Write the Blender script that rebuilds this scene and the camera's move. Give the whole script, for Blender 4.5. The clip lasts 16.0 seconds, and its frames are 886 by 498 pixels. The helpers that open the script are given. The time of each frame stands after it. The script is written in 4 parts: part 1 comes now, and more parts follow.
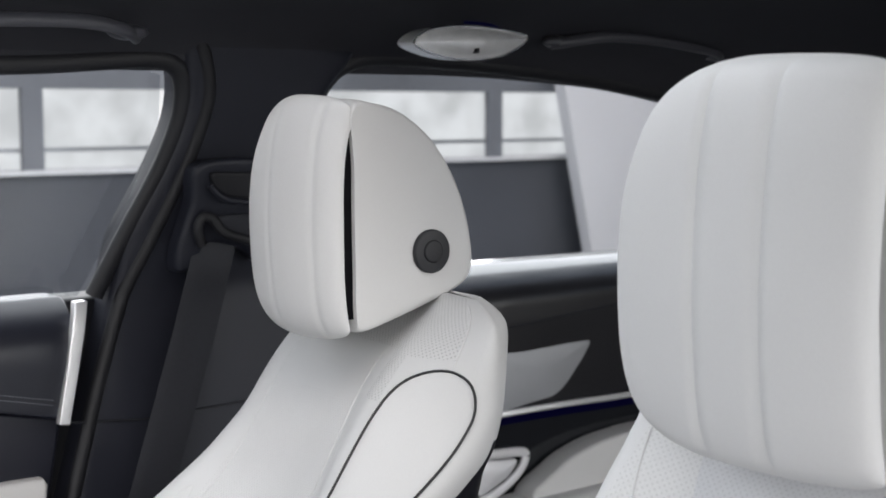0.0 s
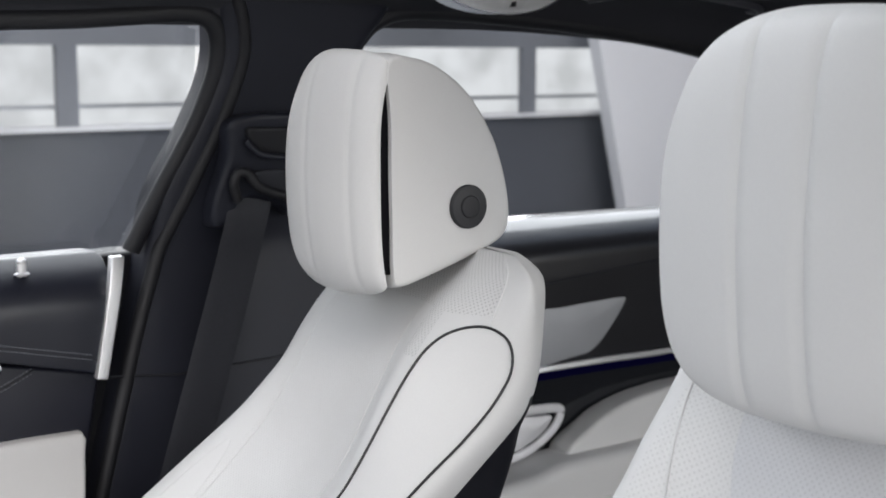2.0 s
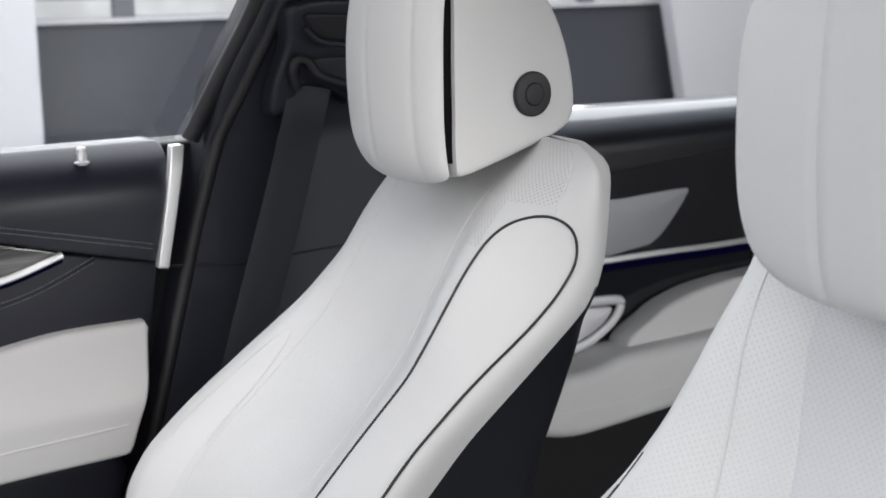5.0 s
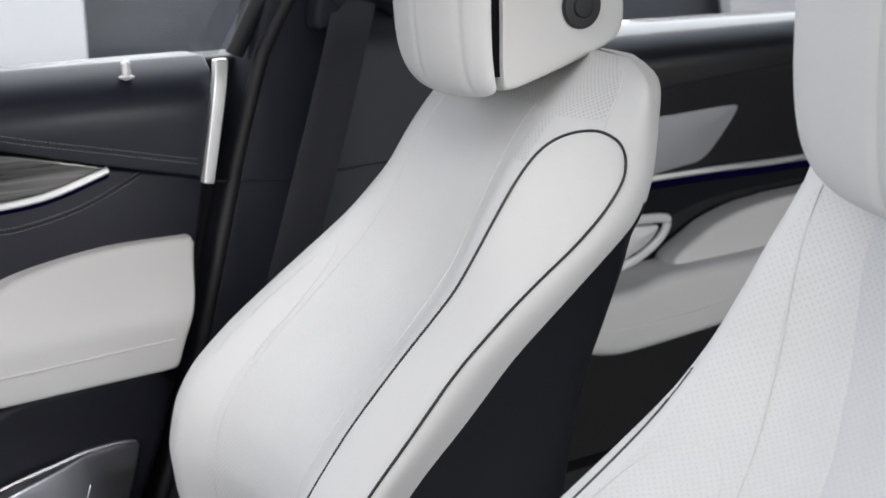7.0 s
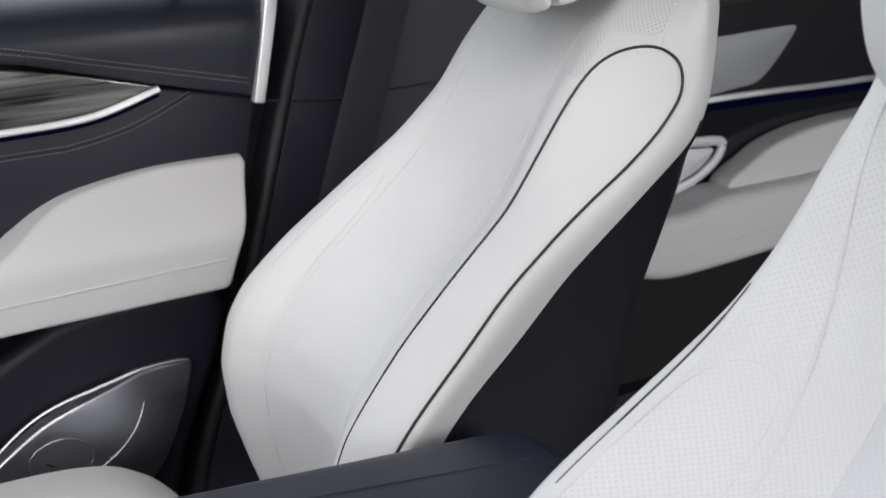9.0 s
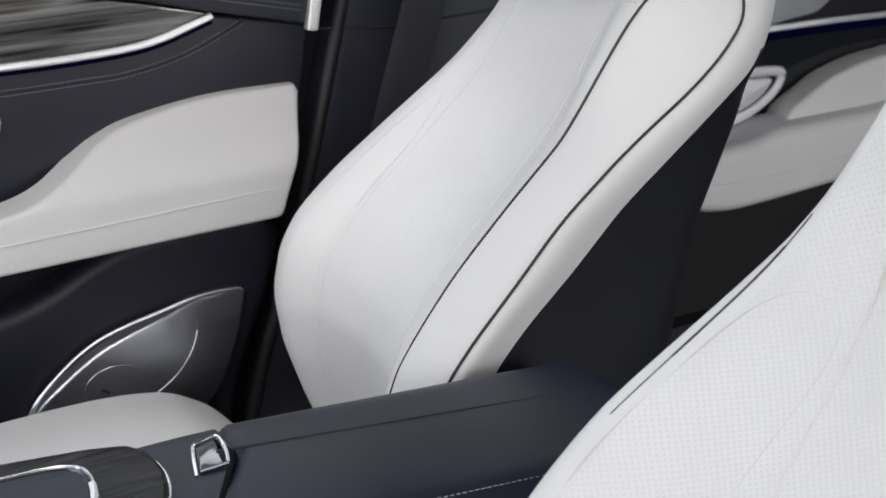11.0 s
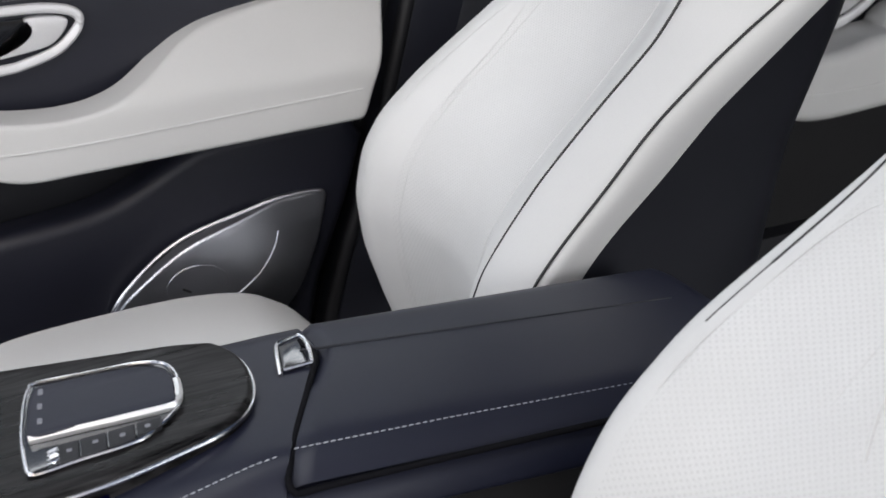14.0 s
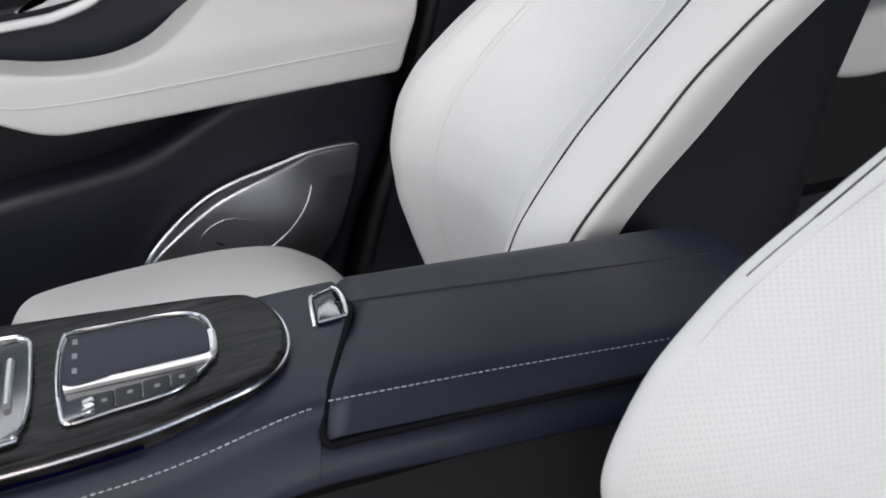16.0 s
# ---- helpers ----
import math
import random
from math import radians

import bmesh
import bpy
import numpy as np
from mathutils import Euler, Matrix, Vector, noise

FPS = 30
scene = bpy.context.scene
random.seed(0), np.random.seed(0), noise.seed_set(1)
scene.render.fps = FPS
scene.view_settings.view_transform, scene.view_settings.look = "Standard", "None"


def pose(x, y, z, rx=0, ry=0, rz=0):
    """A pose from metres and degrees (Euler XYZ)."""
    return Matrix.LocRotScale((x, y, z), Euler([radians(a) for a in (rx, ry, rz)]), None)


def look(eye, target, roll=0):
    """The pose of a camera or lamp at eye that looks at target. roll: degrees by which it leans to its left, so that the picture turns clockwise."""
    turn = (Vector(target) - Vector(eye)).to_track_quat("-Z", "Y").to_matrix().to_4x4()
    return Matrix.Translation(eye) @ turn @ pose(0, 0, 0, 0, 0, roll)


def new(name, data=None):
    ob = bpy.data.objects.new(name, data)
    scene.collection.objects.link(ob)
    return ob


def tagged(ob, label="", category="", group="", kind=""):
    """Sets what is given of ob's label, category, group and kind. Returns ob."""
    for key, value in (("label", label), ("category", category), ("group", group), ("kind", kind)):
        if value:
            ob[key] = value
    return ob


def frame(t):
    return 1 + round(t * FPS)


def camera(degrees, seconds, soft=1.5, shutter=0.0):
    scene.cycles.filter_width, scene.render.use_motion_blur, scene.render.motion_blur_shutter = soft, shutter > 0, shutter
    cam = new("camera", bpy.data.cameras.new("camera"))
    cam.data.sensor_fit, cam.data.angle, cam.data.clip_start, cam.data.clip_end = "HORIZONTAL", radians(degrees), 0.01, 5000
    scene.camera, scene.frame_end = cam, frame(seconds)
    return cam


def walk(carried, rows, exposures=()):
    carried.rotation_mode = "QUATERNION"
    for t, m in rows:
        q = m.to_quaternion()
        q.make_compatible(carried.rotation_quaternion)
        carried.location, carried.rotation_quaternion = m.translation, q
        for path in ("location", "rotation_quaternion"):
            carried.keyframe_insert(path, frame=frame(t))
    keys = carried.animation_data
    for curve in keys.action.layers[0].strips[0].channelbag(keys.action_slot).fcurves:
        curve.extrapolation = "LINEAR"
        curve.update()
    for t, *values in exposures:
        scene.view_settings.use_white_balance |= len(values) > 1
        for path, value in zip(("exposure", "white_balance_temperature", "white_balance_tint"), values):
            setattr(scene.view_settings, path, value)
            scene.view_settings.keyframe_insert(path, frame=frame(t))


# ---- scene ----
cam = camera(36.0, 16.0)
# seconds, eye in metres, turn in degrees
PATH = [
    (0.0, 0.0000, 0.0000, 1.1200, 84.000, 0.000, -38.000),
    (0.5, 0.0002, 0.0018, 1.1194, 83.718, -0.025, -37.731),
    (1.0, -0.0001, 0.0032, 1.1193, 83.275, 0.043, -37.390),
    (1.5, 0.0004, 0.0060, 1.1183, 82.750, 0.065, -37.001),
    (2.0, 0.0002, 0.0083, 1.1177, 82.187, 0.086, -36.639),
    (2.5, 0.0009, 0.0116, 1.1169, 81.487, 0.128, -36.225),
    (3.0, 0.0016, 0.0147, 1.1155, 80.796, 0.174, -35.848),
    (3.5, 0.0026, 0.0184, 1.1137, 79.977, 0.184, -35.445),
    (4.0, 0.0035, 0.0228, 1.1125, 79.180, 0.204, -35.089),
    (4.2, 0.0039, 0.0244, 1.1122, 78.889, 0.219, -34.950),
    (6.3, 0.0067, 0.0374, 1.1052, 75.496, 0.443, -33.218),
    (6.5, 0.0068, 0.0382, 1.1041, 75.143, 0.465, -33.029),
    (7.0, 0.0074, 0.0406, 1.1022, 74.363, 0.541, -32.572),
    (7.5, 0.0079, 0.0439, 1.0995, 73.537, 0.573, -32.070),
    (8.0, 0.0079, 0.0459, 1.0974, 72.775, 0.676, -31.586),
    (8.4, 0.0080, 0.0469, 1.0925, 72.248, 0.761, -31.149),
    (8.5, 0.0081, 0.0472, 1.0913, 72.101, 0.780, -31.033),
    (9.0, 0.0096, 0.0496, 1.0878, 71.423, 0.905, -30.516),
    (9.2, 0.0099, 0.0507, 1.0867, 71.145, 0.955, -30.297),
    (11.3, 0.0120, 0.0606, 1.0810, 68.220, 1.304, -28.048),
    (11.5, 0.0118, 0.0619, 1.0803, 67.965, 1.333, -27.838),
    (12.0, 0.0110, 0.0650, 1.0783, 67.338, 1.398, -27.331),
    (12.5, 0.0114, 0.0682, 1.0761, 66.667, 1.452, -26.722),
    (13.0, 0.0111, 0.0731, 1.0721, 66.109, 1.446, -26.157),
    (13.5, 0.0110, 0.0782, 1.0685, 65.484, 1.491, -25.602),
    (14.0, 0.0108, 0.0817, 1.0656, 64.950, 1.508, -25.094),
    (14.5, 0.0108, 0.0858, 1.0625, 64.388, 1.539, -24.628),
    (15.0, 0.0109, 0.0893, 1.0598, 63.913, 1.609, -24.277),
    (15.5, 0.0104, 0.0902, 1.0580, 63.498, 1.658, -23.951),
    (16.0, 0.0101, 0.0904, 1.0579, 63.211, 1.683, -23.749),
]
cam.data.dof.use_dof, cam.data.dof.focus_distance, cam.data.dof.aperture_fstop = True, 1.20, 10.5
walk(cam, [(t, pose(x, y, z, rx, ry, rz)) for t, x, y, z, rx, ry, rz in PATH])

# ---------------------------------------------------------------- light
SUN_UP, SUN_TURN = 48.0, 205.0
world = bpy.data.worlds.new("sky")
scene.world = world
world.use_nodes = True
wn = world.node_tree.nodes
sky = wn.new("ShaderNodeTexSky")
sky.sky_type, sky.sun_disc = "NISHITA", False
sky.sun_elevation, sky.sun_rotation = radians(SUN_UP), radians(SUN_TURN)
sky.air_density, sky.dust_density, sky.ozone_density = 0.9, 3.3, 1.2
wn["Background"].inputs["Strength"].default_value = 0.115
world.node_tree.links.new(sky.outputs["Color"], wn["Background"].inputs["Color"])
scene.view_settings.exposure = -0.08


def area_lamp(name, eye, target, wide, high, power, colour=(1, 1, 1)):
    """A window-sized soft area lamp, added out of view to light the car and hall."""
    d = bpy.data.lights.new(name, "AREA")
    d.shape, d.size, d.size_y, d.energy, d.color = "RECTANGLE", wide, high, power, colour
    ob = new(name, d)
    ob.matrix_world = look(eye, target)
    return ob


# Added fill behind the camera; no windows are modelled on that side.
area_lamp("hall_window_light", (-3.4, -5.2, 1.9), (0.8, 1.1, 0.7), 7.0, 2.4, 205, (1.0, 0.995, 0.985))
# Added fill ahead of the car, in place of daylight through the windscreen.
area_lamp("front_window_light", (-3.5, 0.9, 2.4), (0.5, 1.15, 0.55), 3.4, 1.9, 60, (1.0, 0.995, 0.985))
# Added fill from the near side, brightens the headrest side and rear armrest.
area_lamp("side_window_light", (3.4, -4.4, 1.7), (1.4, 1.6, 0.5), 3.0, 2.0, 160, (1.0, 0.995, 0.985))
# Added lamp over the roof opening, brightens the cushion and armrests.
area_lamp("skylight", (-0.1, 0.7, 3.0), (0.25, 1.25, 0.4), 2.0, 1.6, 39, (1.0, 0.995, 0.985))
area_lamp("far_window_light", (2.6, 7.2, 2.2), (1.0, 1.4, 0.8), 6.0, 1.2, 220, (0.97, 0.985, 1.0))


# Added overhead fill without a fitting, gives the door sills their sheen.
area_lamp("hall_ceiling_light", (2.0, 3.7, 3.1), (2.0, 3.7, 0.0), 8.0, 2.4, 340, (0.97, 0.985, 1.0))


# ---------------------------------------------------------------- materials
def material(name, colour, rough=0.5, metal=0.0, grain=0.0, scale=400.0, bump=0.0, stain=0.06, stain_scale=9.0, spec=0.5, coat=0.0, stretch=(1, 1, 1)):
    """Principled surface with fine grain (bump and tone) and broad, faint wear."""
    m = bpy.data.materials.new(name)
    m.use_nodes = True
    n, l = m.node_tree.nodes, m.node_tree.links
    b = n["Principled BSDF"]
    b.inputs["Roughness"].default_value, b.inputs["Metallic"].default_value = rough, metal
    b.inputs["Specular IOR Level"].default_value = spec
    b.inputs["Coat Weight"].default_value, b.inputs["Coat Roughness"].default_value = coat, 0.08
    co = n.new("ShaderNodeTexCoord")
    mp = n.new("ShaderNodeMapping")
    mp.inputs["Scale"].default_value = stretch
    l.new(co.outputs["Object"], mp.inputs["Vector"])
    fine, broad = n.new("ShaderNodeTexNoise"), n.new("ShaderNodeTexNoise")
    fine.inputs["Scale"].default_value, fine.inputs["Detail"].default_value = scale, 3
    broad.inputs["Scale"].default_value, broad.inputs["Detail"].default_value = stain_scale, 4
    for t in (fine, broad):
        l.new(mp.outputs["Vector"], t.inputs["Vector"])
    ramp = n.new("ShaderNodeMapRange")
    ramp.inputs["From Min"].default_value, ramp.inputs["From Max"].default_value = 0.3, 0.7
    ramp.inputs["To Min"].default_value, ramp.inputs["To Max"].default_value = 1 - stain, 1 + stain * 0.5
    l.new(broad.outputs["Fac"], ramp.inputs["Value"])
    ramp2 = n.new("ShaderNodeMapRange")
    ramp2.inputs["From Min"].default_value, ramp2.inputs["From Max"].default_value = 0.3, 0.7
    ramp2.inputs["To Min"].default_value, ramp2.inputs["To Max"].default_value = 1 - grain, 1 + grain
    l.new(fine.outputs["Fac"], ramp2.inputs["Value"])
    mul = n.new("ShaderNodeMath")
    mul.operation = "MULTIPLY"
    l.new(ramp.outputs["Result"], mul.inputs[0])
    l.new(ramp2.outputs["Result"], mul.inputs[1])
    sc = n.new("ShaderNodeVectorMath")
    sc.operation = "SCALE"
    sc.inputs[0].default_value = colour
    l.new(mul.outputs["Value"], sc.inputs["Scale"])
    l.new(sc.outputs["Vector"], b.inputs["Base Color"])
    rr = n.new("ShaderNodeMapRange")
    rr.inputs["To Min"].default_value, rr.inputs["To Max"].default_value = max(0.02, rough - 0.06), min(1, rough + 0.06)
    l.new(broad.outputs["Fac"], rr.inputs["Value"])
    l.new(rr.outputs["Result"], b.inputs["Roughness"])
    if bump:
        bp = n.new("ShaderNodeBump")
        bp.inputs["Strength"].default_value, bp.inputs["Distance"].default_value = bump, 0.0006
        l.new(fine.outputs["Fac"], bp.inputs["Height"])
        l.new(bp.outputs["Normal"], b.inputs["Normal"])
    return m


def perforated(name, colour, rough, pitch=0.0060, hole=0.24, tone=0.62):
    """Leather with a staggered field of punched holes (darkened and sunk)."""
    m = material(name, colour, rough + 0.08, spec=0.32, grain=0.03, scale=500, bump=0.15, stain=0.05)
    n, l = m.node_tree.nodes, m.node_tree.links
    b = n["Principled BSDF"]
    co = n.new("ShaderNodeTexCoord")
    sep = n.new("ShaderNodeSeparateXYZ")
    l.new(co.outputs["Object"], sep.inputs["Vector"])

    def op(kind, a, c=None):
        x = n.new("ShaderNodeMath")
        x.operation = kind
        for i, s in enumerate((a, c)):
            if s is None:
                continue
            if isinstance(s, (int, float)):
                x.inputs[i].default_value = s
            else:
                l.new(s, x.inputs[i])
        return x.outputs["Value"]

    along = op("MULTIPLY", op("ADD", op("MULTIPLY", sep.outputs["X"], 0.70), op("MULTIPLY", sep.outputs["Z"], 0.71)), 1.0)
    u, v = op("DIVIDE", sep.outputs["Y"], pitch), op("DIVIDE", along, pitch)
    p, q = op("ADD", u, v), op("SUBTRACT", u, v)
    d = op("ADD", op("POWER", op("SUBTRACT", op("FRACT", p), 0.5), 2.0), op("POWER", op("SUBTRACT", op("FRACT", q), 0.5), 2.0))
    dot = op("LESS_THAN", d, hole * hole)
    mix = n.new("ShaderNodeMix")
    mix.data_type = "RGBA"
    link = b.inputs["Base Color"].links[0].from_socket
    l.new(dot, mix.inputs[0])
    l.new(link, mix.inputs[6])
    mix.inputs[7].default_value = (colour[0] * tone, colour[1] * tone, colour[2] * tone, 1)
    l.new(mix.outputs[2], b.inputs["Base Color"])
    return m


WHITE = (0.575, 0.575, 0.573)
M_white = material("white_leather", WHITE, 0.58, spec=0.32, grain=0.015, scale=700, bump=0.12, stain=0.03, stain_scale=6)
M_perf = perforated("perforated_white_leather", WHITE, 0.5, pitch=0.0054, tone=0.89)
M_perf_cool = perforated("cool_perforated_leather", (0.535, 0.54, 0.555), 0.5, pitch=0.0054, tone=0.90)
M_perf2 = perforated("punched_white_leather", WHITE, 0.5, pitch=0.0058, hole=0.23, tone=0.70)
M_dark = material("dark_blue_leather", (0.0115, 0.0125, 0.0215), 0.44, grain=0.08, scale=800, bump=0.2, stain=0.12)
M_sill = material("sill_leather", (0.0095, 0.011, 0.019), 0.36, grain=0.08, scale=800, bump=0.15, stain=0.12, spec=0.5)
M_rear = material("black_leather", (0.012, 0.012, 0.015), 0.34, grain=0.08, scale=800, bump=0.12, stain=0.12, spec=0.9, coat=1.0)
M_dash = material("slate_leather", (0.0085, 0.0100, 0.0215), 0.42, grain=0.06, scale=800, bump=0.15, stain=0.08, spec=0.42)
M_back = material("seat_back_leather", (0.0112, 0.0119, 0.0172), 0.46, grain=0.08, scale=800, bump=0.15, stain=0.12)
M_shell = material("black_plastic", (0.0095, 0.0100, 0.0135), 0.55, grain=0.1, scale=900, bump=0.15, stain=0.1)
M_rubber = material("black_rubber", (0.0085, 0.0088, 0.0118), 0.6, stain=0.15)
M_cloth = material("headliner_fabric", (0.040, 0.041, 0.048), 0.9, grain=0.12, scale=1500, bump=0.3, stain=0.1, spec=0.2)
M_pillar = material("pillar_fabric", (0.0145, 0.016, 0.0245), 0.48, grain=0.1, scale=1200, bump=0.25, stain=0.1, spec=0.4)
M_belt = material("belt_webbing", (0.0165, 0.018, 0.0245), 0.7, grain=0.2, scale=900, bump=0.4, stain=0.05, stretch=(1, 1, 0.3))
M_chrome = material("chrome", (0.68, 0.68, 0.70), 0.20, metal=1.0, stain=0.04)
M_alu = material("brushed_aluminium", (0.62, 0.63, 0.66), 0.32, metal=1.0, grain=0.05, scale=900, bump=0.15, stain=0.05)
M_grey = material("satin_grey_plate", (0.37, 0.38, 0.40), 0.4, metal=0.3, grain=0.04, scale=900, bump=0.1)
M_strip = material("polished_strip", (0.88, 0.88, 0.89), 0.35, metal=0.75, stain=0.06)
M_spk = material("silver_grille", (0.64, 0.65, 0.70), 0.30, metal=1.0, grain=0.05, scale=1200, bump=0.12, stain=0.08)
# Near-black colour that paints the shade inside open gaps.
M_gap_shade = material("painted_gap_shade", (0.004, 0.004, 0.0055), 0.8, spec=0.1)
M_handle = material("handle_plastic", (0.065, 0.066, 0.078), 0.42, grain=0.08, scale=900, bump=0.1)
M_satin = material("satin_metal", (0.66, 0.66, 0.68), 0.42, metal=0.35, grain=0.03, scale=900, stain=0.05)
M_piping = material("black_piping", (0.012, 0.012, 0.014), 0.45, stain=0.1)
M_thread = material("pale_thread", (0.42, 0.43, 0.47), 0.7)
M_thread2 = material("grey_thread", (0.20, 0.205, 0.23), 0.7)
M_seam = material("white_seam", (0.62, 0.62, 0.62), 0.6)
M_dseam = material("dark_seam", (0.012, 0.013, 0.018), 0.6)
M_gloss = material("gloss_black", (0.012, 0.013, 0.016), 0.12, coat=0.6, stain=0.1)
M_wood = material("dark_wood_veneer", (0.0125, 0.0120, 0.0126), 0.28, grain=0.99, scale=20, stain=0.7, stain_scale=7, bump=0.3, coat=0.0, spec=0.12, stretch=(1.0, 11, 11))
# Pale streaks put the lacquer's reflections into the wood's grain colour.
M_lacquer = material("reflection_streaked_wood", (0.13, 0.128, 0.125), 0.12, grain=0.99, scale=7, bump=0.5, stain=0.7, stain_scale=4, coat=0.8, stretch=(0.5, 6, 16))
M_lens = material("lamp_lens", (0.88, 0.89, 0.90), 0.30, metal=0.25, grain=0.05, scale=60, stain=0.15, stain_scale=14, coat=0.5)
M_carpet = material("dark_carpet", (0.0075, 0.0075, 0.0088), 0.95, grain=0.3, scale=900, bump=0.5)
M_concrete = material("grey_concrete", (0.20, 0.21, 0.23), 0.8, grain=0.1, scale=30, bump=0.2, stain=0.25, stain_scale=0.8)
M_darkwall = material("dark_wall_paint", (0.088, 0.094, 0.108), 0.7, grain=0.08, scale=20, stain=0.25, stain_scale=0.7)
M_paint = material("white_wall_paint", (0.84, 0.84, 0.85), 0.7, grain=0.03, scale=30, stain=0.06, stain_scale=0.8)


def emitter(name, colour, power):
    m = bpy.data.materials.new(name)
    m.use_nodes = True
    n, l = m.node_tree.nodes, m.node_tree.links
    n.remove(n["Principled BSDF"])
    e = n.new("ShaderNodeEmission")
    e.inputs["Color"].default_value, e.inputs["Strength"].default_value = (*colour, 1), power
    l.new(e.outputs["Emission"], n["Material Output"].inputs["Surface"])
    return m


M_blue = emitter("blue_ambient_light", (0.05, 0.045, 0.40), 0.03)


def pane(name, tint, gloss):
    m = bpy.data.materials.new(name)
    m.use_nodes = True
    n, l = m.node_tree.nodes, m.node_tree.links
    n.remove(n["Principled BSDF"])
    t, g, x = n.new("ShaderNodeBsdfTransparent"), n.new("ShaderNodeBsdfGlossy"), n.new("ShaderNodeMixShader")
    t.inputs["Color"].default_value = (*tint, 1)
    g.inputs["Roughness"].default_value = 0.05
    x.inputs[0].default_value = gloss
    l.new(t.outputs["BSDF"], x.inputs[1])
    l.new(g.outputs["BSDF"], x.inputs[2])
    l.new(x.outputs["Shader"], n["Material Output"].inputs["Surface"])
    return m


M_glass = pane("window_glass", (0.86, 0.87, 0.88), 0.05)


# ---------------------------------------------------------------- builders
def finish(ob, mats, smooth=True, angle=40):
    for m in mats if isinstance(mats, (list, tuple)) else [mats]:
        ob.data.materials.append(m)
    if smooth:
        for p in ob.data.polygons:
            p.use_smooth = True
        ob.data.set_sharp_from_angle(angle=radians(angle))
    return ob


def part(name, bm, mats, parent=None, label="", angle=40):
    """Links a bmesh as one mesh object under a thing or a part."""
    bmesh.ops.recalc_face_normals(bm, faces=bm.faces)
    me = bpy.data.meshes.new(name)
    bm.to_mesh(me)
    bm.free()
    ob = finish(new(name, me), mats, True, angle)
    if parent is not None:
        ob.parent = parent
    if label:
        tagged(ob, label)
    return ob


def thing(name, label, category, kind="", group="", place=(0, 0, 0)):
    ob = new(name)
    ob.empty_display_size = 0.05
    return tagged(ob, label, category, group, kind)


def curve(pts, n=8, closed=False):
    """Catmull-Rom through the points, n steps a span."""
    p = [Vector(q) for q in pts]
    out, k = [], len(p)
    for i in range(k if closed else k - 1):
        if closed:
            a, b, c, d = p[i - 1], p[i], p[(i + 1) % k], p[(i + 2) % k]
        else:
            a, b, c, d = p[max(i - 1, 0)], p[i], p[i + 1], p[min(i + 2, k - 1)]
        for j in range(n):
            t = j / n
            out.append(0.5 * ((2 * b) + (c - a) * t + (2 * a - 5 * b + 4 * c - d) * t * t + (3 * b - a - 3 * c + d) * t ** 3))
    if not closed:
        out.append(p[-1])
    return out


def rounded(pts, r, n=5):
    """A closed polygon with every corner rounded by about r."""
    out, k = [], len(pts)
    for i in range(k):
        a, b, c = Vector(pts[i - 1]), Vector(pts[i]), Vector(pts[(i + 1) % k])
        u, v = (a - b), (c - b)
        ru, rv = min(r, u.length * 0.48), min(r, v.length * 0.48)
        s, e = b + u.normalized() * ru, b + v.normalized() * rv
        for j in range(n + 1):
            t = j / n
            out.append((1 - t) ** 2 * s + 2 * t * (1 - t) * b + t * t * e)
    return out


def inset(pts, d):
    """A closed 2D outline moved inwards by d."""
    k, out = len(pts), []
    area = sum(pts[i - 1][0] * pts[i][1] - pts[i][0] * pts[i - 1][1] for i in range(k))
    s = 1 if area > 0 else -1
    for i in range(k):
        a, b, c = Vector(pts[i - 1][:2]), Vector(pts[i][:2]), Vector(pts[(i + 1) % k][:2])
        t = (c - a)
        if t.length < 1e-9:
            out.append(b)
            continue
        t.normalize()
        out.append(b + Vector((-t.y, t.x)) * d * s)
    return out


def at(axis, u, v, w, front):
    """Outline u, v and depth w behind the face, in the world: faces of an upright panel (y) or of a lying one (z)."""
    return (u, front + w, v) if axis == "y" else (u, v, front - w)


